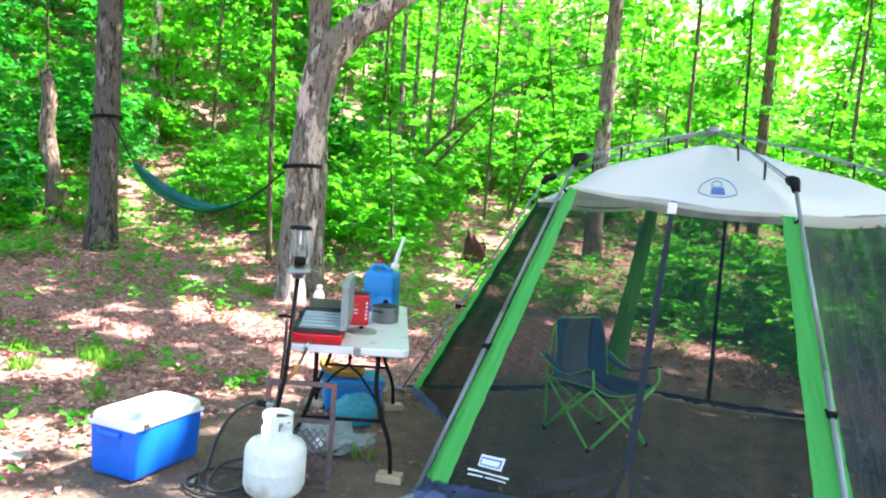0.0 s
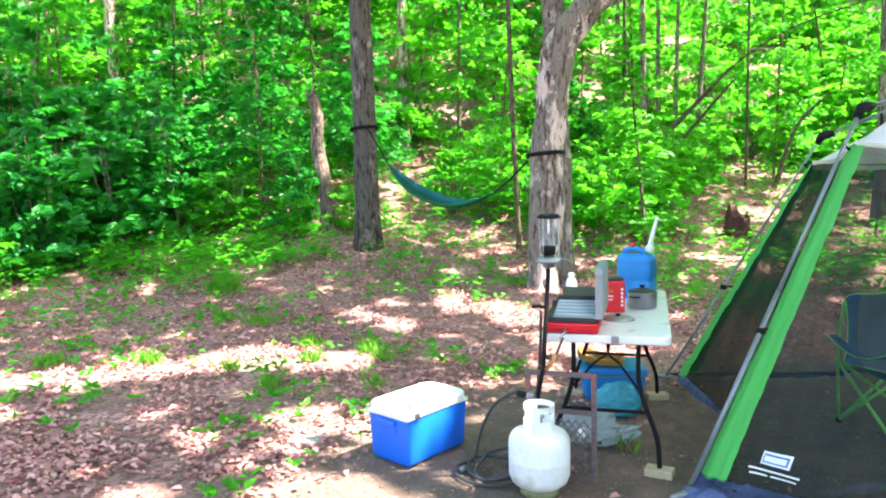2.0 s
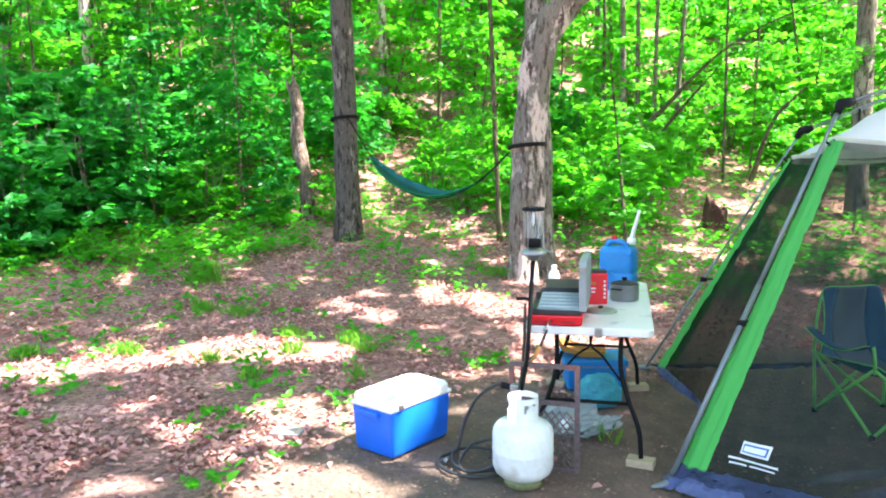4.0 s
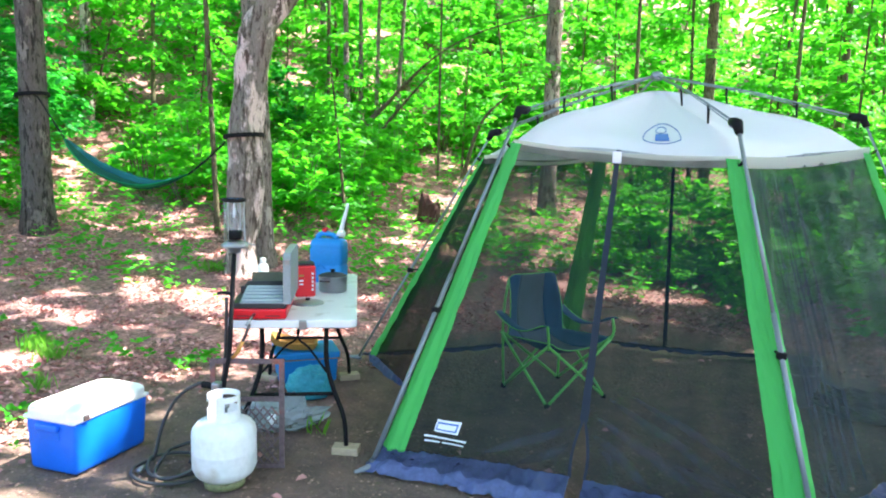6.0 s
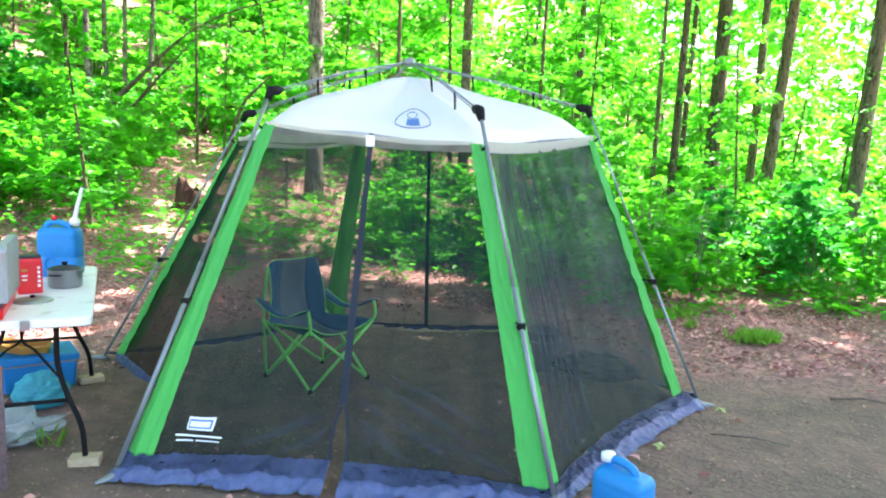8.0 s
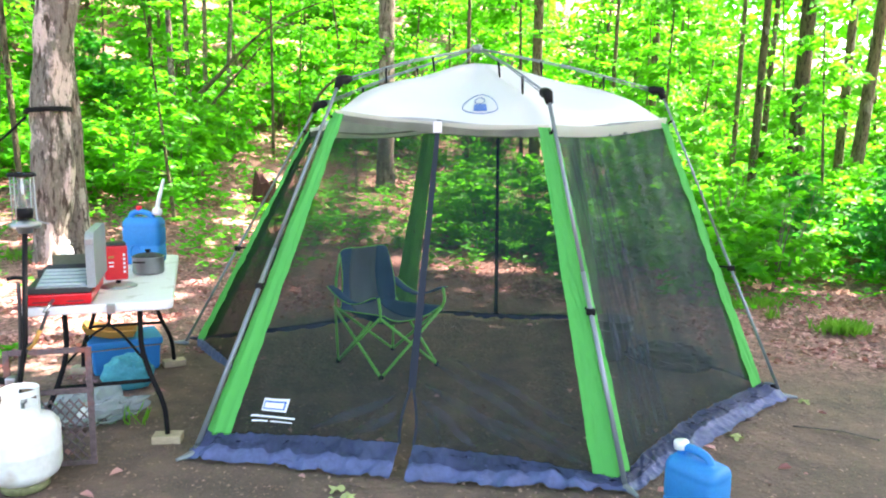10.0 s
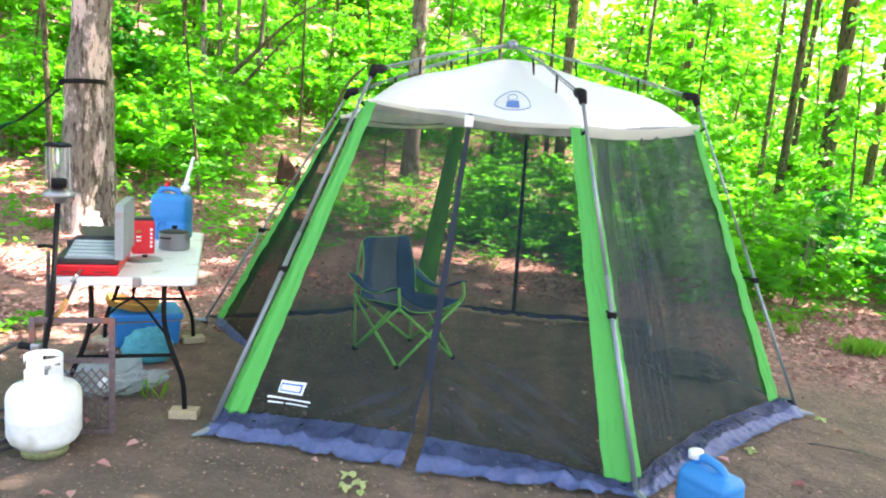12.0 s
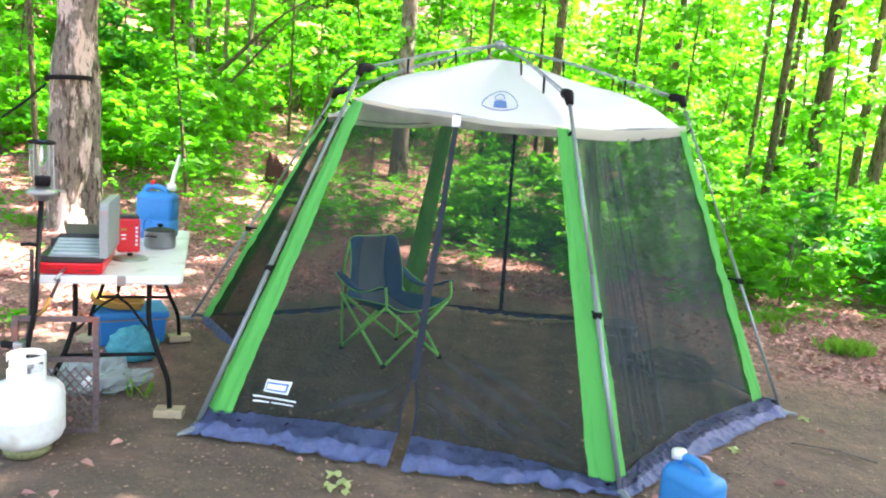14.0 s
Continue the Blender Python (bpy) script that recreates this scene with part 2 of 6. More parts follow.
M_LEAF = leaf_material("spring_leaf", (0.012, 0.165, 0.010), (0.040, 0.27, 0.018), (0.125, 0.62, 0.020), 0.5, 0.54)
# leaves for shaded woods: the shade is put into their deeper green
M_LEAF_SHADED = leaf_material("shaded_green_leaf", (0.008, 0.145, 0.035), (0.02, 0.23, 0.03), (0.045, 0.45, 0.03), 0.45, 0.45)
M_LEAF_HIGH = leaf_material("canopy_leaf", (0.03, 0.13, 0.02), (0.06, 0.18, 0.03), (0.12, 0.30, 0.05), 0.4, 0.3)
M_GRASS = leaf_material("grass_blade", (0.07, 0.22, 0.02), (0.13, 0.32, 0.035), (0.22, 0.52, 0.05), 0.5)
M_PALE_LEAF = leaf_material("pale_fallen_leaf", (0.34, 0.40, 0.15), (0.42, 0.46, 0.2), (0.4, 0.5, 0.15), 0.6, 0.2)
M_LITTER = leaf_material("dry_leaf", (0.19, 0.060, 0.054), (0.88, 0.50, 0.46), (0.45, 0.14, 0.11), 0.5, 0.12)
M_CRUMB = leaf_material("trodden_leaf_bits", (0.10, 0.06, 0.05), (0.42, 0.28, 0.22), (0.3, 0.12, 0.09), 0.7, 0.1)
M_WHITE_CLOTH = leaf_material("white_canopy_cloth", (0.84, 0.815, 0.81), (0.86, 0.835, 0.83), (0.84, 0.81, 0.79), 0.8, 0.30)
M_VALANCE = leaf_material("grey_beige_cloth", (0.66, 0.64, 0.57), (0.69, 0.67, 0.60), (0.78, 0.76, 0.68), 0.8, 0.6)
M_LIME = leaf_material("lime_green_cloth", (0.08, 0.50, 0.11), (0.10, 0.53, 0.12), (0.14, 0.55, 0.08), 0.7, 0.3)
M_SKIRT = material("blue_grey_tarp", (0.068, 0.092, 0.21), 0.55, grain=46, vary=0.22, bump=0.35, coarse=7, bump_dist=0.012, span=0.3)
M_SCREEN = screen_material("black_screen_mesh", (0.0125, 0.026, 0.026), 0.535, 0.06)
M_SCREEN_THIN = screen_material("loose_black_screen_mesh", (0.010, 0.018, 0.020), 0.62, 0.05)
# pale nets for folds: the sheen on them is put into the colour
M_SCREEN_SHEEN_FOLD = screen_material("sheen_fold_screen_mesh", (0.045, 0.065, 0.10), 0.66, 0.15)
M_SCREEN_SHEEN_STREAK = screen_material("sheen_streak_screen_mesh", (0.045, 0.060, 0.085), 0.78, 0.2)
# side walls: darkness of the slanting view is put into these two nets
M_SCREEN_DIM = screen_material("dimmed_black_screen_mesh", (0.010, 0.017, 0.017), 0.25, 0.05)
M_SCREEN_PLEAT_DIM = screen_material("dimmed_pleated_screen_mesh", (0.010, 0.025, 0.028), 0.36, 0.10)
M_BAND = material("navy_webbing", (0.007, 0.014, 0.028), 0.8, grain=200, vary=0.2, bump=0.2)
M_TUBE = material("grey_steel_tube", (0.21, 0.235, 0.26), 0.4, 0.4, grain=120, vary=0.15, bump=0.05)
M_BLACK = material("black_plastic", (0.009, 0.009, 0.010), 0.6, grain=80, vary=0.3, bump=0.1, gloss=0.12)
M_RUBBER = material("black_rubber_hose", (0.03, 0.031, 0.034), 0.55, grain=80, vary=0.3, bump=0.1)
M_PRINT = material("white_print", (0.75, 0.76, 0.78), 0.7, vary=0.05, bump=0)
M_LOGO_BLUE = material("blue_print", (0.06, 0.15, 0.42), 0.7, vary=0.1, bump=0)
M_BLUE = material("blue_plastic", (0.004, 0.130, 0.68), 0.42, grain=90, vary=0.1, bump=0.06, coarse=5)
M_JUG = material("azure_plastic", (0.003, 0.20, 0.52), 0.55, grain=90, vary=0.12, bump=0.06, coarse=6)
M_LID = material("white_plastic_lid", (0.80, 0.80, 0.80), 0.4, grain=70, vary=0.05, bump=0.06, spots=0.0)
M_TABLE = material("white_table_plastic", (0.74, 0.73, 0.74), 0.45, grain=160, vary=0.07, bump=0.15, coarse=6, spots=0.12, spot_color=(0.5, 0.47, 0.45))
M_TANK = material("white_enamel", (0.72, 0.75, 0.75), 0.38, grain=40, vary=0.10, bump=0.08, coarse=5, spots=0.12, spot_color=(0.52, 0.50, 0.44))
M_TANK_FOOT = material("mossy_worn_enamel", (0.22, 0.23, 0.11), 0.8, grain=40, vary=0.6, bump=0.3)
M_RED = material("red_enamel", (0.68, 0.010, 0.020), 0.35, grain=70, vary=0.12, bump=0.05)
M_STEEL = material("brushed_steel", (0.30, 0.31, 0.32), 0.35, 0.8, grain=150, vary=0.15, bump=0.05)
M_GRIDDLE = material("blue_grey_griddle", (0.23, 0.28, 0.30), 0.5, 0.1, grain=90, vary=0.2, bump=0.2)
M_OLIVE = material("olive_painted_steel", (0.10, 0.11, 0.07), 0.6, 0.1, grain=90, vary=0.3, bump=0.2)
M_GRILL = material("grey_griddle", (0.42, 0.47, 0.48), 0.45, 0.2, grain=90, vary=0.2, bump=0.2)
M_LID_GREY = material("grey_painted_steel", (0.26, 0.29, 0.30), 0.5, 0.1, grain=90, vary=0.15, bump=0.1)
M_IRON = material("dark_cast_iron", (0.03, 0.03, 0.032), 0.6, 0.2, grain=90, vary=0.3, bump=0.2)
M_RUST = material("rusty_iron", (0.135, 0.095, 0.10), 0.85, 0.2, grain=60, vary=0.5, bump=0.4, spots=0.2, spot_color=(0.30, 0.10, 0.07))
M_WOOD = material("raw_lumber", (0.46, 0.36, 0.24), 0.8, grain=30, vary=0.3, bump=0.3, stretch=(1, 6, 6))
M_YELLOW = material("yellow_plastic", (0.40, 0.20, 0.04), 0.6, vary=0.2)
M_TEAL = material("teal_cloth_bag", (0.04, 0.33, 0.40), 0.6, grain=50, vary=0.25, bump=0.4, coarse=8, bump_dist=0.01)
M_CLEAR = clear_material("clear_plastic", (0.42, 0.48, 0.47), 0.5, 0.2)
M_GLASS = clear_material("lantern_glass", (0.5, 0.6, 0.64), 0.88, 0.05)
M_CHAIR_NAVY = material("navy_chair_cloth", (0.018, 0.085, 0.19), 0.8, grain=220, vary=0.2, bump=0.2)
M_CHAIR_GREY = material("slate_chair_cloth", (0.10, 0.14, 0.17), 0.8, grain=220, vary=0.2, bump=0.2)
M_CHAIR_TUBE = material("lime_enamel_tube", (0.24, 0.86, 0.16), 0.4, vary=0.08, bump=0)
M_HAMMOCK = material("green_nylon", (0.010, 0.07, 0.05), 0.8, grain=120, vary=0.25, bump=0.3, gloss=0.08)
# light on the hammock's outer side is put into this brighter green
M_HAMMOCK_LIT = material("lit_green_nylon", (0.012, 0.20, 0.08), 0.8, grain=120, vary=0.25, bump=0.3, gloss=0.08)
M_HAMMOCK_BLUE = material("blue_green_nylon", (0.012, 0.10, 0.11), 0.5, grain=120, vary=0.25, bump=0.3, gloss=0.08)
M_BOTTLE = material("white_bottle_plastic", (0.78, 0.78, 0.76), 0.35, vary=0.05, bump=0)
M_STONE = material("flat_grey_stone", (0.36, 0.32, 0.30), 0.9, grain=25, vary=0.3, bump=0.5)
M_BUCKET = material("grey_ribbed_plastic", (0.07, 0.085, 0.10), 0.5, vary=0.2)
M_DUFFEL = material("black_cloth_bag", (0.02, 0.024, 0.03), 0.8, grain=120, vary=0.3, bump=0.4)

# ---- helpers for meshes ----


def mesh_from(name, verts, faces, mat, smooth=False):
    me = bpy.data.meshes.new(name)
    me.from_pydata([tuple(v) for v in verts], [], [tuple(f) for f in faces])
    me.materials.append(mat)
    if smooth:
        me.polygons.foreach_set("use_smooth", [True] * len(me.polygons))
    me.update()
    return me


def part(name, bm, mat, parent=None, label="", smooth=False, m=None):
    """Links a bmesh as one mesh object under a thing or a part."""
    me = bpy.data.meshes.new(name)
    if m is not None:
        bm.transform(m)
    bmesh.ops.recalc_face_normals(bm, faces=bm.faces)
    bm.to_mesh(me)
    bm.free()
    me.materials.append(mat)
    if smooth:
        me.polygons.foreach_set("use_smooth", [True] * len(me.polygons))
    ob = new(name, me)
    ob.parent = parent
    if label:
        ob["label"] = label
    return ob


def thing(name, m, label, category, group="", kind=""):
    ob = new(name)
    ob.matrix_world = m
    ob.empty_display_size = 0.1
    return tagged(ob, label, category, group, kind)


def box_bm(sx, sy, sz, at=(0, 0, 0), bevel=0.0, seg=2, taper=1.0, turn=0.0, bm=None):
    """A bevelled box whose base is centred on at; taper widens or narrows the top."""
    b = bmesh.new()
    bmesh.ops.create_cube(b, size=1.0)
    for v in b.verts:
        k = taper if v.co.z > 0 else 1.0
        v.co = Vector((v.co.x * sx * k, v.co.y * sy * k, (v.co.z + 0.5) * sz))
    if bevel > 0:
        bmesh.ops.bevel(b, geom=list(b.edges), offset=bevel, segments=seg, profile=0.5, affect="EDGES")
    b.transform(Matrix.Translation(at) @ Matrix.Rotation(turn, 4, "Z"))
    if bm is None:
        return b
    me = bpy.data.meshes.new("tmp")
    b.to_mesh(me)
    b.free()
    bm.from_mesh(me)
    bpy.data.meshes.remove(me)
    return bm


def tube_bm(points, radius, sides=8, bm=None, closed=False):
    """A round tube along a line of points; radius may be one number or one for each point."""
    bm = bm or bmesh.new()
    pts = [Vector(p) for p in points]
    rad = radius if isinstance(radius, (list, tuple)) else [radius] * len(pts)
    rings = []
    ref = None
    for i, p in enumerate(pts):
        if closed:
            d = pts[(i + 1) % len(pts)] - pts[i - 1]
        else:
            d = pts[min(i + 1, len(pts) - 1)] - pts[max(i - 1, 0)]
        d = d.normalized() if d.length > 1e-9 else Vector((0, 0, 1))
        if ref is None:
            ref = d.orthogonal().normalized()
        ref = (ref - d * ref.dot(d))
        ref = ref.normalized() if ref.length > 1e-6 else d.orthogonal().normalized()
        side = d.cross(ref)
        rings.append([bm.verts.new(p + (ref * math.cos(2 * math.pi * k / sides) + side * math.sin(2 * math.pi * k / sides)) * rad[i]) for k in range(sides)])
    n = len(rings)
    for i in range(n if closed else n - 1):
        a, c = rings[i], rings[(i + 1) % n]
        for k in range(sides):
            bm.faces.new((a[k], a[(k + 1) % sides], c[(k + 1) % sides], c[k]))
    if not closed:
        bm.faces.new(rings[0][::-1])
        bm.faces.new(rings[-1])
    return bm


def lathe_bm(profile, sides=32, bm=None):
    """A turned body from (radius, height) pairs."""
    bm = bm or bmesh.new()
    rings = []
    for r, z in profile:
        if r < 1e-5:
            rings.append([bm.verts.new((0, 0, z))])
        else:
            rings.append([bm.verts.new((r * math.cos(2 * math.pi * k / sides), r * math.sin(2 * math.pi * k / sides), z)) for k in range(sides)])
    for a, c in zip(rings, rings[1:]):
        for k in range(sides):
            j = (k + 1) % sides
            if len(a) == 1 and len(c) == 1:
                continue
            if len(a) == 1:
                bm.faces.new((a[0], c[j], c[k]))
            elif len(c) == 1:
                bm.faces.new((a[k], a[j], c[0]))
            else:
                bm.faces.new((a[k], a[j], c[j], c[k]))
    return bm


def sheet_bm(fn, nu, nv, bm=None, thick=0.0):
    """A sheet of cells from fn(u, v), given a thickness by a shifted second side."""
    bm = bm or bmesh.new()
    grid = [[bm.verts.new(fn(i / nu, j / nv)) for j in range(nv + 1)] for i in range(nu + 1)]
    faces = [bm.faces.new((grid[i][j], grid[i + 1][j], grid[i + 1][j + 1], grid[i][j + 1])) for i in range(nu) for j in range(nv)]
    if thick > 0:
        bmesh.ops.recalc_face_normals(bm, faces=faces)
        bmesh.ops.solidify(bm, geom=faces, thickness=thick)
    return bm


def arc(points, steps=6):
    """A smooth line through the given points."""
    p = [Vector(q) for q in points]
    p = [p[0] * 2 - p[1]] + p + [p[-1] * 2 - p[-2]]
    out = []
    for i in range(1, len(p) - 2):
        for s in range(steps):
            t = s / steps
            out.append(0.5 * ((2 * p[i]) + (p[i + 1] - p[i - 1]) * t + (2 * p[i - 1] - 5 * p[i] + 4 * p[i + 1] - p[i + 2]) * t * t
                              + (3 * p[i] - p[i - 1] - 3 * p[i + 1] + p[i + 2]) * t ** 3))
    return out + [p[-2]]


def smooth_step(a, b, x):
    x = min(1.0, max(0.0, (x - a) / (b - a)))
    return x * x * (3 - 2 * x)


def land(x, y):
    """Height of the ground: a flat camp pitch, and a slope that climbs behind it."""
    s = -0.6 * x + 0.8 * y - 9
    base = 0.23 * (math.sqrt(s * s + 4) + s) / 2 * smooth_step(-3, 1, s) + 0.28 * max(0.0, s - 9) * smooth_step(9, 15, s)
    far = smooth_step(7, 14, math.hypot(x, y - 3))
    return base + far * 0.18 * noise.noise((x * 0.25, y * 0.25, 0.0))


def lands(xs, ys):
    return np.array([land(a, b) for a, b in zip(xs, ys)])

# ---- ground ----


def build_ground():
    rings = [0.0, 0.4]
    while rings[-1] < 900:
        rings.append(rings[-1] + max(0.22, rings[-1] * 0.045))
    verts, faces, n = [(0, 3, land(0, 3))], [], 128
    for r in rings[1:]:
        for k in range(n):
            a = 2 * math.pi * k / n
            x, y = r * math.cos(a), 3 + r * math.sin(a)
            z = land(x, y) if r < 60 else land(60 * math.cos(a), 3 + 60 * math.sin(a)) * max(0.0, 1 - (r - 60) / 500)
            z += 0.012 * noise.noise((x * 1.7, y * 1.7, 4.0)) * (1 if r < 60 else 0)
            verts.append((x, y, z - 0.008))
    for k in range(n):
        faces.append((0, 1 + k, 1 + (k + 1) % n))
    for i in range(len(rings) - 2):
        for k in range(n):
            a, c = 1 + i * n, 1 + (i + 1) * n
            j = (k + 1) % n
            faces.append((a + k, c + k, c + j, a + j))
    g = new("ground", mesh_from("ground", verts, faces, M_SOIL, True))
    tagged(g, "trodden brown dirt with leaf crumbs climbing to a wooded slope", "ground", kind="structure")


build_ground()

# ---- leaves and trees ----
# Openings in the high leaf roof through which the sun reaches the ground: x, y, half width, half depth
SUN_SPOTS = [(-6.75, 2.45, 0.40, 0.16), (-6.3, 2.85, 0.42, 0.2), (-6.0, 3.4, 0.4, 0.32), (-5.65, 4.05, 0.42, 0.42), (-5.15, 4.4, 0.45, 0.34), (-4.7, 4.6, 0.3, 0.2), (-3.6, 3.3, 0.42, 0.24), (-3.4, 2.9, 0.22, 0.14),
             (-4.15, 2.58, 0.25, 0.12), (-2.95, 2.6, 0.3, 0.14), (-5.6, 2.15, 0.3, 0.1), (-4.6, 6.9, 0.9, 0.3), (-3.2, 6.2, 0.5, 0.3), (-5.5, 5.9, 0.5, 0.14),
             (0.2, 9.4, 1.3, 0.35), (-3.2, 10.3, 0.6, 0.25), (-4.4, 14.6, 0.4, 0.35), (-3.7, 12.9, 0.5, 0.4), (-2.0, 14.3, 0.6, 0.5), (-1.5, 12.3, 0.5, 0.35), (-2.3, 12.9, 0.4, 0.3), (-1.0, 13.4, 0.4, 0.4), (-1.9, 15.3, 0.5, 0.4), (-0.9, 2.9, 0.35, 0.18),
             (-2.42, 2.74, 0.2, 0.1), (-2.3, 3.12, 0.22, 0.08), (-8.5, 6.0, 0.6, 0.2), (-9.4, 9.2, 0.5, 0.4), (-2.96, 3.17, 0.16, 0.22), (-10.5, 7.95, 0.35, 0.3), (-2.75, 2.35, 0.3, 0.12), (-2.75, 2.72, 0.25, 0.05), (-2.45, 2.86, 0.25, 0.045), (-2.2, 3.0, 0.12, 0.04), (-2.9, 2.9, 0.12, 0.05), (-1.85, 2.90, 0.13, 0.06), (2.95, 6.0, 0.16, 0.07), (2.35, 6.25, 0.12, 0.08), (3.9, 6.1, 0.14, 0.05), (3.3, 5.1, 0.12, 0.04)]


def sunlit(p):
    """Whether the sun's ray through p comes down on one of the open spots of the ground."""
    k = p[2] / SUN_DIR.z
    gx, gy = p[0] - SUN_DIR.x * k, p[1] - SUN_DIR.y * k
    j = (p[2] - 2.15) / SUN_DIR.z
    if math.hypot(p[0] - SUN_DIR.x * j - 0.15, p[1] - SUN_DIR.y * j - 5.35) < 1.7:     # the shelter's roof lies in shade
        return False
    w = 1.0 + 0.55 * noise.noise((gx * 2.2, gy * 2.2, 3.0))
    for x, y, a, b in SUN_SPOTS:
        if ((gx - x) / a) ** 2 + ((gy - y) / b) ** 2 < 1.7 * w:
            return True
    if -2.6 < gx < 3.2 and gy < 10.4:
        return gy > 9.8 and noise.noise((gx * 2.4, gy * 2.4, 6.0)) > 0.3
    return (gx < -3.0 or gy > 8.0) and (gx < -7.5 or gy > 8.0) and noise.noise((gx * 1.1, gy * 1.1, 9.0)) > 0.46


def leaf_mesh(name, centre, along, normal, size, mat, wide=0.6, fold=0.12, pts=6):
    """Many leaves as one mesh: each a small pointed blade folded along its middle."""
    n = len(centre)
    along = along / np.linalg.norm(along, axis=1, keepdims=True)
    side = np.cross(normal, along)
    side /= np.linalg.norm(side, axis=1, keepdims=True) + 1e-9
    up = np.cross(along, side)
    s = size[:, None]
    if pts == 4:
        v = np.stack([centre - along * s * 0.5, centre + side * s * wide * 0.5 + up * s * fold, centre + along * s * 0.5, centre - side * s * wide * 0.5 + up * s * fold], 1)
        f = np.array([[0, 1, 2], [0, 2, 3]])
    else:
        v = np.stack([centre - along * s * 0.5, centre - along * s * 0.18 + side * s * wide * 0.5 + up * s * fold, centre + along * s * 0.2 + side * s * wide * 0.38 + up * s * fold * 0.7,
                      centre + along * s * 0.55 - up * s * 0.06, centre + along * s * 0.2 - side * s * wide * 0.38 + up * s * fold * 0.7, centre - along * s * 0.18 - side * s * wide * 0.5 + up * s * fold], 1)
        f = np.array([[0, 1, 2], [0, 2, 3], [0, 3, 4], [0, 4, 5]])
    m = v.shape[1]
    faces = (f[None] + (np.arange(n) * m)[:, None, None]).reshape(-1, 3)
    me = bpy.data.meshes.new(name)
    me.vertices.add(n * m)
    me.vertices.foreach_set("co", v.reshape(-1).astype(np.float32))
    me.loops.add(len(faces) * 3)
    me.loops.foreach_set("vertex_index", faces.reshape(-1).astype(np.int32))
    me.polygons.add(len(faces))
    me.polygons.foreach_set("loop_start", np.arange(0, len(faces) * 3, 3, dtype=np.int32))
    me.materials.append(mat)
    me.update(calc_edges=True)
    return me


def sprays(rng, roots, dirs, lengths, per, size, spread=0.35, droop=0.25, flat=0.6):
    """Leaves set along side twigs: for each branch, leaves alternate to both sides in a nearly level layer."""
    c, al, nm, sz = [], [], [], []
    for root, d, ln in zip(roots, dirs, lengths):
        k = max(4, int(per * ln))
        t = rng.uniform(0.15, 1.0, k)
        side = np.array([-d[1], d[0], 0.0])
        side /= np.linalg.norm(side) + 1e-9
        off = rng.normal(0, 1, k) * spread * ln * np.sqrt(t) * (1.15 - t)
        p = root + d * (t * ln)[:, None] + side * off[:, None]
        p[:, 2] += rng.normal(0, 0.05 * ln, k) - droop * ln * (t ** 2) * 0.5 - np.abs(off) * 0.15
        a = d[None] * 0.6 + side[None] * np.sign(off)[:, None] * 0.8 + rng.normal(0, 0.3, (k, 3))
        a[:, 2] -= 0.25
        nn = np.array([0, 0, 1.0])[None] + rng.normal(0, flat, (k, 3))
        c.append(p), al.append(a), nm.append(nn)
        sz.append(size * rng.uniform(0.6, 1.3, k))
    return np.concatenate(c), np.concatenate(al), np.concatenate(nm), np.concatenate(sz)


def crown_data(rng, height, low, radius, branches, per, size, lean=(0, 0), rises=(-0.05, 0.45), flat=0.6):
    z = rng.uniform(low, height, branches)
    az = rng.uniform(0, 2 * math.pi, branches)
    frac = (z - low) / (height - low)
    ln = radius * (1.0 - 0.65 * frac) * rng.uniform(0.55, 1.15, branches)
    rise = rng.uniform(*rises, branches)
    d = np.stack([np.cos(az), np.sin(az), rise], 1)
    d /= np.linalg.norm(d, axis=1, keepdims=True)
    roots = np.stack([lean[0] * z, lean[1] * z, z], 1)
    return roots, d, ln, sprays(rng, roots, d, ln, per, size, flat=flat)


def limb_bm(bm, roots, dirs, lengths, thick, keep):
    for i in range(0, len(roots), keep):
        r, d, ln = Vector(roots[i]), Vector(dirs[i]), float(lengths[i])
        tube_bm([r, r + d * ln * 0.5 + Vector((0, 0, 0.02)), r + d * ln * 0.9 - Vector((0, 0, 0.06 * ln))], [thick, thick * 0.6, thick * 0.2], 5, bm)
    return bm


def trunk_bm(points, radius, sides=12, rough=0.08, seed=0, flare=0.5, top=0.55):
    """A tapered, slightly irregular trunk along a line of points, spread at its foot."""
    line = arc(points, 6)
    total = max((line[-1] - line[0]).length, 0.01)
    rad = []
    for p in line:
        f = (p - line[0]).length / total
        h = (p - line[0]).length
        rad.append(radius * (1 - (1 - top) * f) * (1 + flare * math.exp(-h / 0.22)))
    bm = tube_bm(line, rad, sides)
    for v in bm.verts:
        k = noise.noise((v.co.x * 6 + seed, v.co.y * 6, v.co.z * 1.6)) * rough + noise.noise((v.co.x * 18 + seed, v.co.y * 18, v.co.z * 4)) * rough * 0.4
        i = min(range(len(line)), key=lambda q: (line[q] - v.co).length_squared)
        v.co += (v.co - line[i]) * k * 1.6
    return bm


rng = np.random.default_rng(7)

# A few kinds of sapling, shrub and tree crown; each one in the wood is a copy, turned and scaled.


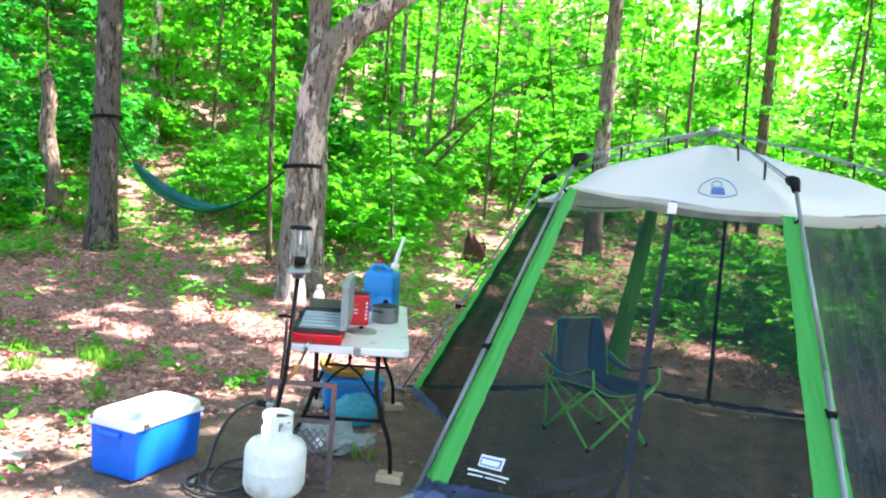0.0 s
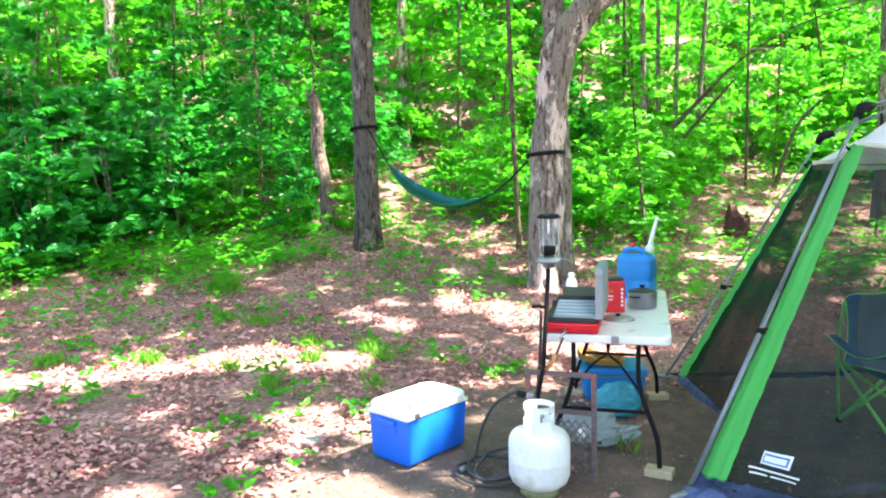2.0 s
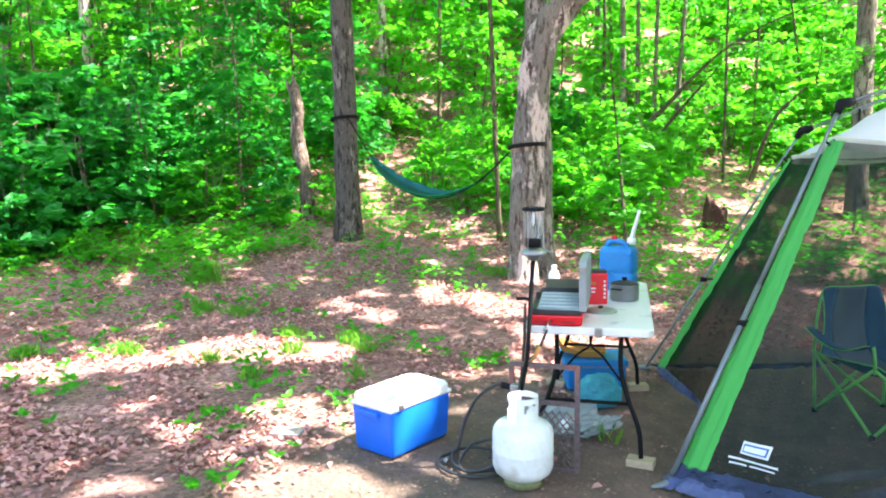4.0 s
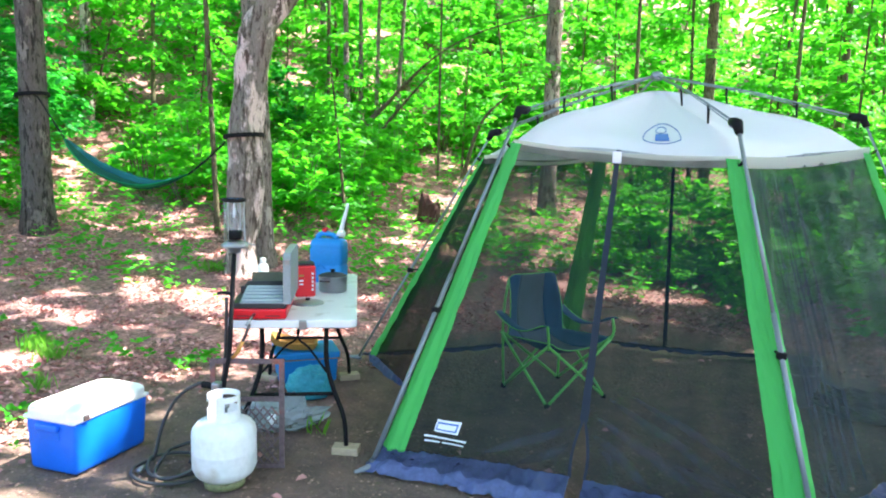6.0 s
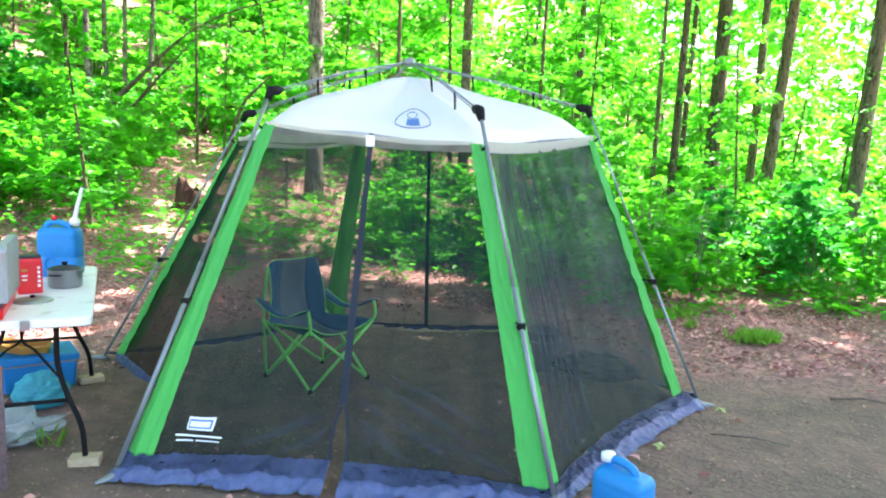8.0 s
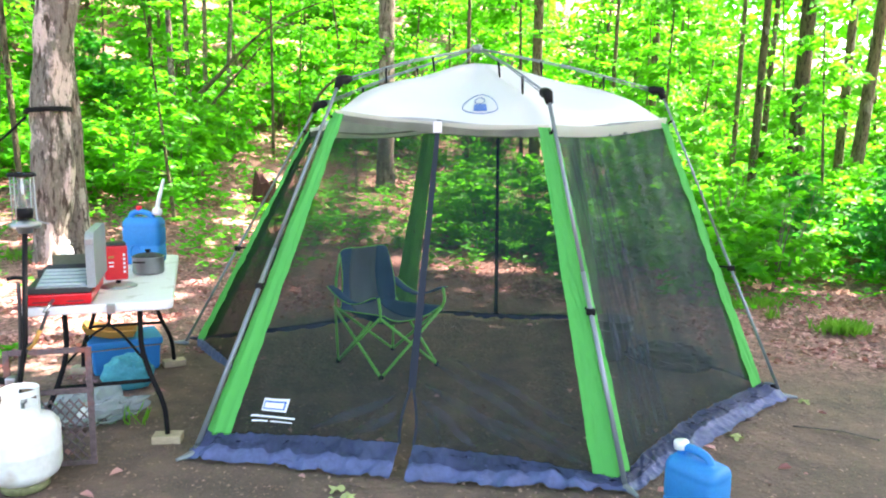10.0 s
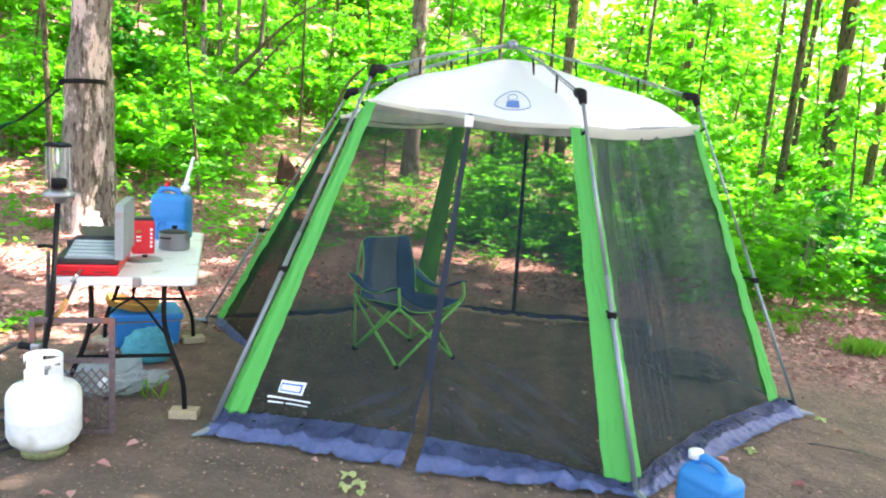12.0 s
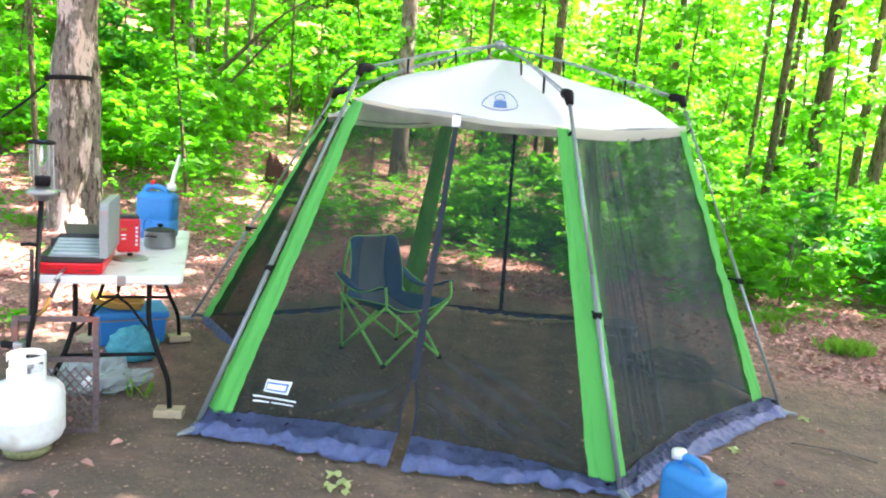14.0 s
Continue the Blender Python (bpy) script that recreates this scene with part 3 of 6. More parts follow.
def sapling(seed, height, radius, branches, per, size, mat, low=0.5):
    r = np.random.default_rng(seed)
    t = thing("sapling", pose(0, 0, -60), "slender young maple sapling with layered fresh green leaves", "sapling", "saplings of the understorey")
    lean = r.normal(0, 0.04, 2)
    roots, d, ln, leaves = crown_data(r, height, low, radius, branches, per, size, lean, (-0.12, 0.3), 0.36)
    bm = trunk_bm([(0, 0, -0.1), (lean[0] * height * 0.4, lean[1] * height * 0.5, height * 0.5), (lean[0] * height, lean[1] * height, height)], 0.012 + height * 0.0055, 6, 0.05, seed, 0.3, 0.3)
    part("trunk", bm, M_BARK_DARK, t, "thin grey stem", True)
    tagged(part("branchwork", limb_bm(bmesh.new(), roots, d, ln, 0.010, 2), M_TWIG, t), kind="stuff")
    ob = new("crown", leaf_mesh("crown", *leaves, mat))
    ob.parent = t
    return t


def shrub(seed, height, radius, branches, per, size, mat):
    r = np.random.default_rng(seed)
    t = thing("shrub", pose(0, 0, -60), "leafy green undergrowth shrub with broad leaves", "shrub", "shrubs of the undergrowth")
    az = r.uniform(0, 2 * math.pi, branches)
    z = r.uniform(0.08, height, branches)
    ln = radius * r.uniform(0.5, 1.1, branches) * (1.1 - 0.6 * z / height)
    d = np.stack([np.cos(az), np.sin(az), r.uniform(0.0, 0.6, branches)], 1)
    d /= np.linalg.norm(d, axis=1, keepdims=True)
    roots = np.stack([r.normal(0, 0.12, branches), r.normal(0, 0.12, branches), z], 1)
    bm = bmesh.new()
    for k in range(5):
        e = r.normal(0, 0.22, 2)
        tube_bm([(e[0] * 0.2, e[1] * 0.2, -0.08), (e[0] * 0.6, e[1] * 0.6, height * 0.5), (e[0], e[1], height * 0.95)], [0.012, 0.009, 0.004], 5, bm)
    tagged(part("branchwork", limb_bm(bm, roots, d, ln, 0.006, 3), M_TWIG, t), kind="stuff")
    ob = new("foliage", leaf_mesh("foliage", *sprays(r, roots, d, ln, per, size), mat))
    ob.parent = t
    return t


SAPLINGS = [sapling(11, 4.2, 1.35, 34, 68, 0.128, M_LEAF), sapling(12, 5.6, 1.7, 44, 62, 0.136, M_LEAF, 0.8), sapling(13, 3.0, 1.15, 28, 70, 0.12, M_LEAF),
            sapling(14, 6.8, 2.0, 50, 58, 0.14, M_LEAF, 1.2), sapling(15, 3.6, 1.45, 32, 64, 0.128, M_LEAF_SHADED), sapling(16, 4.8, 1.9, 36, 92, 0.13, M_LEAF_SHADED, 0.4)]
SHRUBS = [shrub(21, 1.1, 0.85, 25, 38, 0.145, M_LEAF), shrub(22, 0.7, 0.7, 20, 40, 0.125, M_LEAF), shrub(23, 1.6, 1.0, 33, 38, 0.155, M_LEAF_SHADED), shrub(24, 1.2, 0.9, 27, 38, 0.145, M_LEAF), shrub(25, 1.9, 1.25, 30, 60, 0.17, M_LEAF_SHADED)]


def kept_clear(x, y):
    """Where nothing bushy grows: the pitch, the way in, and the open litter of the slope's foot."""
    if math.hypot(x + 0.5, (y - 4.0)) < 4.6:
        return True
    s = -0.6 * x + 0.8 * y
    if x < -1.5 and s < 9.6 and y < 10 and not (x < -10.0 and y < 7.5):
        return True
    if x > 1.0 and y < 8.3 - 0.05 * x and x < 9:
        return True
    if -2.5 < x <= 1.0 and y < 10.4:
        return True
    if -10.2 < x < -3.6 and y < 10.0:               # below the hammock
        return True
    if y < 1.5 and abs(x) < 9:
        return True
    for tx, ty in ((-11.7, 13.6), (-16.7, 9.0)):    # two pale trunks stand free of bushes
        reach = math.hypot(tx, ty)
        if reach * 0.6 < math.hypot(x, y) < reach and abs(x * ty - y * tx) / reach < 0.75 and x < 0:
            return True
    if 10 < y < 16 and -3.7 < x < -0.5:             # open leaf-covered slope behind the shelter
        return True
    if 8.5 < y < 17.5 and abs(x + 0.3 + 0.263 * y) < (0.9 if y < 13 else 0.6):        # the open strip round the stump and up the slope
        return True
    return False


def tree(base, radius, lean=(0, 0), height=15.0, mat=None, label="", crown_low=7.5, crown_r=2.8, leaves=34, seed=0, branches=22, own=True, bend=0.0):
    """A forest tree: trunk, limbs and a crown of single leaves; the sun's openings stay free."""
    x, y = base
    z0 = land(x, y)
    t = thing("tree", pose(x, y, z0), label or "tall straight forest tree with grey-brown bark", "tree", "trees of the wood")
    r = np.random.default_rng(seed + 100)
    pts = [(0, 0, -0.25), (lean[0] * height * 0.3 + bend, lean[1] * height * 0.3, height * 0.3), (lean[0] * height * 0.65, lean[1] * height * 0.65, height * 0.65), (lean[0] * height, lean[1] * height, height)]
    part("trunk", trunk_bm(pts, radius, 12 if radius > 0.1 else 8, 0.09, seed, 0.35, 0.3), mat or M_BARK, t, "", True)
    roots, d, ln, (c, al, nm, sz) = crown_data(r, height, crown_low, crown_r, branches, leaves, 0.19, lean)
    tagged(part("branchwork", limb_bm(bmesh.new(), roots, d, ln, max(0.012, radius * 0.22), 1), M_TWIG, t), kind="stuff")
    if own and math.hypot(x, y) < 21:                  # a few leafy twigs low on the trunk
        low = crown_data(r, 5.6, 0.9, 1.25, 11, 46, 0.125, lean, (-0.2, 0.2), 0.4)
        tagged(part("low_branchwork", limb_bm(bmesh.new(), low[0], low[1], low[2], 0.008, 1), M_TWIG, t), kind="stuff")
        c, al, nm, sz = (np.concatenate(q) for q in zip((c, al, nm, sz), low[3]))
    if math.hypot(x, y - 4) < 22:
        keep = np.array([not sunlit((px + x, py + y, pz + z0)) for px, py, pz in c])
        c, al, nm, sz = c[keep], al[keep], nm[keep], sz[keep]
    ob = new("crown", leaf_mesh("crown", c, al, nm, sz, M_LEAF, pts=4))
    ob.parent = t
    return t

# The trees that stand out: place, trunk radius, lean, bark
TREES = [
    ((-34.4, 13.9), 0.24, (0.0, 0.0), M_BARK), ((-16.7, 9.0), 0.155, (-0.01, 0.0), M_BARK_PALE), ((-33.6, 15.1), 0.22, (0.0, 0.0), M_BARK_PALE), ((-31.0, 10.8), 0.17, (0, 0), M_BARK),
    ((-11.7, 13.6), 0.12, (-0.015, 0.01), M_BARK_PALE), ((-17.6, 23.8), 0.27, (0.0, 0.0), M_BARK), ((-12.5, 18.1), 0.075, (0.0, 0.0), M_BARK), ((-5.75, 9.25), 0.042, (-0.045, 0.0), M_BARK_DARK),
    ((-6.2, 15.1), 0.075, (-0.02, 0.0), M_BARK), ((-7.6, 17.2), 0.055, (0.0, 0.0), M_BARK_DARK), ((-6.6, 16.9), 0.065, (-0.01, 0.0), M_BARK), ((-6.3, 17.1), 0.06, (0.02, 0.0), M_BARK),
    ((-5.9, 17.4), 0.06, (0.06, 0.0), M_BARK), ((-4.0, 14.7), 0.03, (0.0, 0.0), M_BARK_DARK), ((-1.58, 13.6), 0.16, (0.008, 0.0), M_BARK), ((1.4, 16.7), 0.13, (0.0, 0.0), M_BARK_DARK),
    ((-0.1, 15.5), 0.05, (0.0, 0.0), M_BARK_DARK), ((6.35, 14.8), 0.165, (0.012, 0.0), M_BARK_DARK), ((8.2, 16.9), 0.11, (0.012, 0.0), M_BARK_DARK), ((7.7, 15.3), 0.14, (0.075, 0.0), M_BARK_DARK),
    ((7.75, 12.2), 0.15, (0.05, 0.0), M_BARK_DARK), ((10.0, 14.2), 0.16, (0.05, 0.0), M_BARK_DARK), ((5.4, 15.5), 0.06, (0.01, 0.0), M_BARK_DARK), ((5.4, 14.4), 0.09, (0.02, 0.0), M_BARK_DARK),
    ((4.4, 18.5), 0.10, (0.0, 0.0), M_BARK_DARK), ((3.2, 17.5), 0.06, (0.02, 0.0), M_BARK_DARK), ((6.9, 18.0), 0.08, (0.03, 0.0), M_BARK_DARK), ((12.5, 16.0), 0.15, (0.02, 0.0), M_BARK_DARK),
    ((-22.0, 9.5), 0.12, (0.0, 0.0), M_BARK), ((-9.5, 21.0), 0.10, (0.0, 0.0), M_BARK), ((-14.5, 20.5), 0.06, (0.0, 0.0), M_BARK), ((-20.0, 18.0), 0.08, (0.01, 0.0), M_BARK),
]
for i, (base, rad, lean, bark) in enumerate(TREES):
    far = math.hypot(*base) > 20
    slim = rad < 0.08
    tree(base, rad, lean, (9.0 if slim else 15.0) + (i * 37 % 5), bark, "slender young tree with a thin straight trunk" if slim else "", 4.5 if slim else 6.5, 1.5 if slim else 2.8, (26 if slim else 34) if base[0] < 3 else 9, i, 14 if slim else 22)

# trees round the back of the clearing
for i, (bx, by) in enumerate(((-9.5, -3.0), (-5.5, -8.5), (0.5, -9.5), (6.0, -8.0), (10.5, -3.5), (11.5, 3.5), (-13.0, 0.0), (3.0, -13.0), (-8.0, -13.0))):
    tree((bx, by), 0.14 + 0.02 * (i % 3), (0.01 * (i % 3 - 1), 0.0), 14.0 + i % 4, M_BARK, "", 7.0, 2.8, 24, 200 + i, 18, False)

# The big tree with the hammock strap, two stems from one foot, the front one bent over
def build_camp_tree():
    x, y = -4.62, 8.1
    t = thing("tree", pose(x, y, land(x, y)), "large double-stemmed tree with pale peeling bark bending over the camp", "tree")
    def along(z, right, deep=0.0):
        return (0.87 * right - 0.5 * deep, 0.5 * right + 0.87 * deep, z)
    front = [along(-0.3, -0.10), along(0.5, -0.06), along(1.5, 0.0), along(2.2, 0.05), along(2.64, 0.08), along(3.0, 0.18), along(3.3, 0.38), along(3.55, 0.62), along(3.8, 0.92), along(4.6, 1.6), along(6.5, 2.0), along(11.0, 2.2)]
    part("trunk", trunk_bm(front, 0.225, 28, 0.22, 3, 0.3, 0.35), M_BARK_PALE, t, "pale flaking bent trunk", True)
    back = [along(-0.3, 0.2, 0.22), along(0.6, 0.17, 0.25), along(1.6, 0.15, 0.25), along(2.6, 0.12, 0.25), along(4.0, 0.08, 0.25), along(7.0, 0.0, 0.25), along(12.0, -0.2, 0.3)]
    part("trunk", trunk_bm(back, 0.17, 16, 0.1, 5, 0.8, 0.45), M_BARK, t, "darker upright second trunk", True)
    r = np.random.default_rng(50)
    roots, d, ln, (c, al, nm, sz) = crown_data(r, 12.0, 7.0, 3.4, 30, 34, 0.19, (0.1, 0))
    tagged(part("branchwork", limb_bm(bmesh.new(), roots, d, ln, 0.05, 1), M_TWIG, t), kind="stuff")
    keep = np.array([not sunlit((a + x, b + y, e)) for a, b, e in c])
    ob = new("crown", leaf_mesh("crown", c[keep], al[keep], nm[keep], sz[keep], M_LEAF, pts=4))
    ob.parent = t


build_camp_tree()
tree((-7.78, 8.1), 0.195, (-0.004, 0.0), 15.0, M_BARK_CAMP, "thick dark-barked tree holding one end of the hammock", 7.0, 3.0, 34, 71, 24, False)


def build_snag():
    x, y = -9.2, 8.6
    t = thing("tree_snag", pose(x, y, land(x, y)), "dead broken-off tree trunk with pale peeling bark", "tree")
    bm = trunk_bm([(0.04, 0, -0.2), (-0.02, 0, 0.7), (-0.2, 0, 1.35), (-0.17, 0, 1.9), (-0.3, 0, 2.35)], 0.13, 14, 0.22, 9, 0.3, 0.7)
    for v in bm.verts:
        if v.co.z > 2.2:
            v.co.z += 0.3 * noise.noise((v.co.x * 14, v.co.y * 14, 2.0))
    part("trunk", bm, M_SNAG, t, "", True)


def build_stump():
    x, y = -3.31, 11.7
    t = thing("stump", pose(x, y, land(x, y)), "rotten reddish-brown tree stump with a jagged top", "stump")
    bm = trunk_bm([(0, 0, -0.15), (0, 0, 0.05), (0, 0, 0.15), (0.01, 0, 0.27), (0.02, 0, 0.36)], 0.15, 20, 0.5, 4, 0.4, 0.9)
    for v in bm.verts:
        if v.co.z > 0.2:
            v.co.z += 0.2 * max(0.0, noise.noise((v.co.x * 11, v.co.y * 11, 1.0))) + (0.1 if v.co.x < -0.04 else -0.06)
    part("body", bm, M_ROT, t)


build_snag()
build_stump()


def dead_branch(pts, rad, label):
    t = thing("dead_branch", pose(*pts[0]), label, "branch", "bare branches behind the camp")
    o = Vector(pts[0])
    bm = tube_bm([p - o for p in arc(pts, 5)], [rad * (1 - 0.14 * k / 2) if k < 12 else rad * 0.2 for k in range(len(arc(pts, 5)))], 6)
    part("limb", bm, M_BARK_DARK, t, "", True)


dead_branch([(-6.4, 14.6, land(-6.4, 14.6) + 0.1), (-5.2, 14.3, 2.6), (-4.0, 14.0, 3.6), (-2.9, 13.8, 4.1), (-1.4, 13.6, 4.4)], 0.075, "long bare dark branch leaning through the saplings")
dead_branch([(-5.6, 14.2, land(-5.6, 14.2) + 0.1), (-4.9, 14.1, 2.4), (-4.1, 13.9, 3.2), (-3.6, 13.8, 3.7)], 0.055, "bare dark branch leaning through the saplings")
dead_branch([(-3.6, 15.2, land(-3.6, 15.2) - 0.02), (-3.2, 15.0, 2.4), (-2.6, 14.8, 3.0)], 0.06, "pale broken branch leaning on the slope")

# Undergrowth through the whole wood in view
def scatter_woods():
    r = np.random.default_rng(5)
    placed = []
    def place(kinds, count, near, far, gap, lo, hi, a0=-40, a1=80):
        made = tries = 0
        while made < count and tries < count * 40:
            tries += 1
            a = radians(r.uniform(a0, a1))
            dist = math.sqrt(r.uniform(near ** 2, far ** 2))
            x, y = -math.sin(a) * dist, math.cos(a) * dist
            if kept_clear(x, y) or any((x - p[0]) ** 2 + (y - p[1]) ** 2 < gap * gap for p in placed):
                continue
            placed.append((x, y))
            src = kinds[int(r.integers(len(kinds)))]
            k = r.uniform(lo, hi)
            if src in SAPLINGS and 3.3 < x < 14 and 8 < y < 13.2 and (y < 10.5 or made % 5 > 2):      # only low bushes along the sunny edge
                src = SHRUBS[(2, 1, 3, 4, 0)[made % 5]]
            c = copy_thing(src, pose(x, y, land(x, y) - 0.02, r.normal(0, 3), r.normal(0, 3), r.uniform(0, 360)))
            c.scale = (k, k, k * r.uniform(0.9, 1.1))
            made += 1
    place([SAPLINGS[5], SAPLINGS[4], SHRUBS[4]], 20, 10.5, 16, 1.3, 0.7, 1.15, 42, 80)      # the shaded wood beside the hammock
    place([SHRUBS[0], SHRUBS[1], SHRUBS[3]], 125, 8.5, 17, 0.65, 0.5, 1.1)
    place(SAPLINGS[:3], 16, 10, 16, 0.8, 0.7, 1.15, -40, -12)
    place(SAPLINGS[:3], 60, 9.5, 17, 1.0, 0.6, 1.1)
    place(SAPLINGS[:4], 50, 15, 32, 1.25, 0.8, 1.45, -40, 25)
    place(SAPLINGS[:5] + [SAPLINGS[4]], 70, 15, 32, 1.25, 0.8, 1.45, 25, 80)
    place([SHRUBS[0], SHRUBS[1], SHRUBS[3]], 80, 16, 30, 1.1, 1.2, 2.0)
    place(SHRUBS[:4], 60, 10, 20, 0.7, 0.7, 1.2, 8, 80)
    place(SHRUBS + SAPLINGS[:3], 60, 9, 20, 1.2, 0.8, 1.3, 82, 318)          # the wood at the back of the clearing
    return placed


def place_shrub(src, x, y, k, turn, sink=0.02):
    c = copy_thing(src, pose(x, y, land(x, y) - sink, 0, 0, turn))
    c.scale = (k, k, k)


# The broad dark bush at the edge of the clearing and its neighbours
for x, y, k, turn, src in ((-11.3, 4.9, 1.25, 20, 2), (-12.2, 5.6, 1.5, 130, 2), (-10.9, 5.8, 1.1, 200, 2), (-12.9, 4.3, 1.5, 300, 2), (-11.8, 6.6, 1.3, 60, 2), (-10.0, 5.2, 0.45, 90, 0), (-10.4, 7.4, 0.9, 250, 3), (-9.2, 7.9, 0.55, 30, 3), (-9.75, 8.35, 0.8, 70, 2), (-8.75, 8.75, 0.7, 170, 0), (-9.35, 8.2, 0.35, 290, 1), (-9.9, 8.3, 0.7, 110, 0), (-10.9, 4.7, 0.8, 150, 4), (-12.0, 5.2, 1.15, 40, 4), (-12.6, 6.2, 1.2, 260, 4), (-11.4, 6.0, 1.0, 330, 4), (-13.4, 6.6, 1.3, 10, 4),
                           (5.5, 9.6, 0.7, 40, 2), (6.6, 9.5, 1.05, 140, 0), (7.5, 10.0, 0.75, 240, 2), (4.6, 10.2, 0.75, 10, 2), (3.7, 10.4, 1.0, 100, 3), (6.2, 10.8, 1.2, 310, 3), (7.9, 8.9, 0.9, 200, 0), (8.6, 9.8, 1.1, 20, 3)):
    place_shrub(SHRUBS[src], x, y, k, turn)
# low bushes behind the shelter
for x, y, k, turn, src in ((-0.9, 10.1, 0.3, 80, 1), (-0.1, 10.6, 0.5, 200, 1), (0.6, 10.3, 0.6, 300, 1), (1.3, 10.0, 0.7, 45, 3), (2.1, 9.6, 0.7, 120, 0), (2.8, 9.3, 0.6, 220, 1), (0.3, 11.7, 0.9, 140, 0), (1.6, 11.2, 1.0, 260, 3), (2.6, 10.6, 1.0, 330, 0)):
    place_shrub(SHRUBS[src], x, y, k, turn)
place_shrub(SAPLINGS[4], -11.9, 5.3, 0.75, 30)
place_shrub(SAPLINGS[4], -12.9, 5.0, 0.8, 160)
PLACED = scatter_woods()

# the first ones of each kind stand in the wood as well, behind the slope's edge
for k, src in enumerate(SAPLINGS + SHRUBS):
    x, y = -13.0 - k * 1.7, 24.0 + (k % 3) * 1.6
    src.matrix_world = pose(x, y, land(x, y) - 0.02, 0, 0, k * 40)


def build_far_woods():
    """The wood beyond, where no single leaf or tree can be told."""
    r = np.random.default_rng(9)
    n = 52000
    a = np.radians(r.uniform(-48, 92, n))
    dist = r.uniform(30, 46, n)
    x, y = -np.sin(a) * dist, np.cos(a) * dist
    hill = lands(x, y)
    z = hill + r.uniform(0, 1, n) ** 0.9 * np.where(np.degrees(a) > 12, 20.0, 12.5)
    lump = np.array([noise.noise((p * 0.35, q * 0.35, s * 0.35)) for p, q, s in zip(x, y, z)])
    keep = lump > np.where(np.degrees(a) < 5, -0.2, -0.22)
    # shade of the left wood is carried by the darker leaf colour
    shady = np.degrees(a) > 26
    for sel, mat, label in ((keep & shady, M_LEAF_SHADED, "far leaves of the wood on the slope in shaded deep green"), (keep & ~shady, M_LEAF, "far sunlit green leaves of the wood beyond the camp")):
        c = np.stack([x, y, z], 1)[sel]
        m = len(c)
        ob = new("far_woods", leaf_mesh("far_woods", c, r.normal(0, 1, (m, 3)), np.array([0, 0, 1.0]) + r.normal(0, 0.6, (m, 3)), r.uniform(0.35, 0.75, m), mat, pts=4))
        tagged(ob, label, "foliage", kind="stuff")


def build_leaf_roof():
    """The closed leaf roof of the tall trees above the camp, with its openings."""
    r = np.random.default_rng(3)
    n = 92000
    c = np.stack([r.uniform(-22, 16.0, n), r.uniform(-4, 24, n), r.uniform(9.0, 13.0, n)], 1)
    k = c[:, 2] / SUN_DIR.z                        # the shade falls on the pitch and its edge
    gx, gy = c[:, 0] - SUN_DIR.x * k, c[:, 1] - SUN_DIR.y * k
    pitch = (gx > -10) & (gx < 8.5) & (gy > -5) & (gy < np.where((gx > -0.4) & (gx < 3.4), 10.3, np.where((gx > -3.0) & (gx < 0), 9.9, 8.3)))
    slope = (gx < -1.5) & (gy > np.where(gx < -6, 1.0, 8.3)) & (gy > 1.0) & (gy < 20) & (r.uniform(0, 1, n) < np.where((gx > -4.8) & (gy < 11.6), 0.5, np.where(gy > 10, 0.16, np.where(gx < -9.5, 0.31, 0.2))))   # the shaded part of the slope
    c = c[pitch | slope]
    k = r.uniform(9.0, 12.5, 4600)[:, None]        # an unbroken part of the roof shades the shelter and the dirt beside it
    c = np.concatenate([c, np.stack([r.uniform(-1.5, 4.6, 4600), r.uniform(3.3, 6.9, 4600), np.full(4600, 1.8)], 1) + np.array(SUN_DIR) * k])
    k = c[:, 2] / SUN_DIR.z
    gx, gy = c[:, 0] - SUN_DIR.x * k, c[:, 1] - SUN_DIR.y * k
    thin = (gx < -0.2) & (gy < 3.7) | (gx < -2.6) & (gy < 8.0)        # thinner leaves over the dappled front of the pitch
    keep = np.array([not sunlit(p) for p in c]) & ~(thin & (r.uniform(0, 1, len(c)) < np.where(gx < -3.2, 0.30, 0.62)))
    c = c[keep]
    m = len(c)
    ob = new("leaf_canopy", leaf_mesh("leaf_canopy", c, r.normal(0, 1, (m, 3)) * np.array([1, 1, 0.2]), np.array([0, 0, 1.0]) + r.normal(0, 0.3, (m, 3)), r.uniform(0.27, 0.48, m), M_LEAF_HIGH, pts=4, wide=0.75))
    tagged(ob, "high green leaf canopy of the tall trees overhead", "foliage", kind="stuff")


build_far_woods()


def build_undergrowth():
    """Low leaves that cover the slope between the shrubs, in loose drifts."""
    r = np.random.default_rng(41)
    n = 60000
    a = np.radians(r.uniform(-40, 82, n))
    dist = 9.5 + 20 * r.uniform(0, 1, n) ** 0.8
    x, y = -np.sin(a) * dist, np.cos(a) * dist
    drift = np.array([noise.noise((p * 0.45, q * 0.45, 2.0)) + 0.5 * noise.noise((p * 1.4, q * 1.4, 6.0)) for p, q in zip(x, y)])
    keep = (drift > -0.12) & np.array([not kept_clear(p, q) for p, q in zip(x, y)])
    x, y, drift = x[keep], y[keep], drift[keep]
    m = len(x)
    z = lands(x, y) + 0.05 + (drift + 0.15) * r.uniform(0.1, 0.9, m)
    ob = new("undergrowth", leaf_mesh("undergrowth", np.stack([x, y, z], 1), r.normal(0, 1, (m, 3)) * np.array([1, 1, 0.35]), np.array([0, 0, 1.0]) + r.normal(0, 0.5, (m, 3)), r.uniform(0.07, 0.16, m), M_LEAF, pts=4))
    tagged(ob, "low green leaves covering the forest floor on the slope", "undergrowth", kind="stuff")


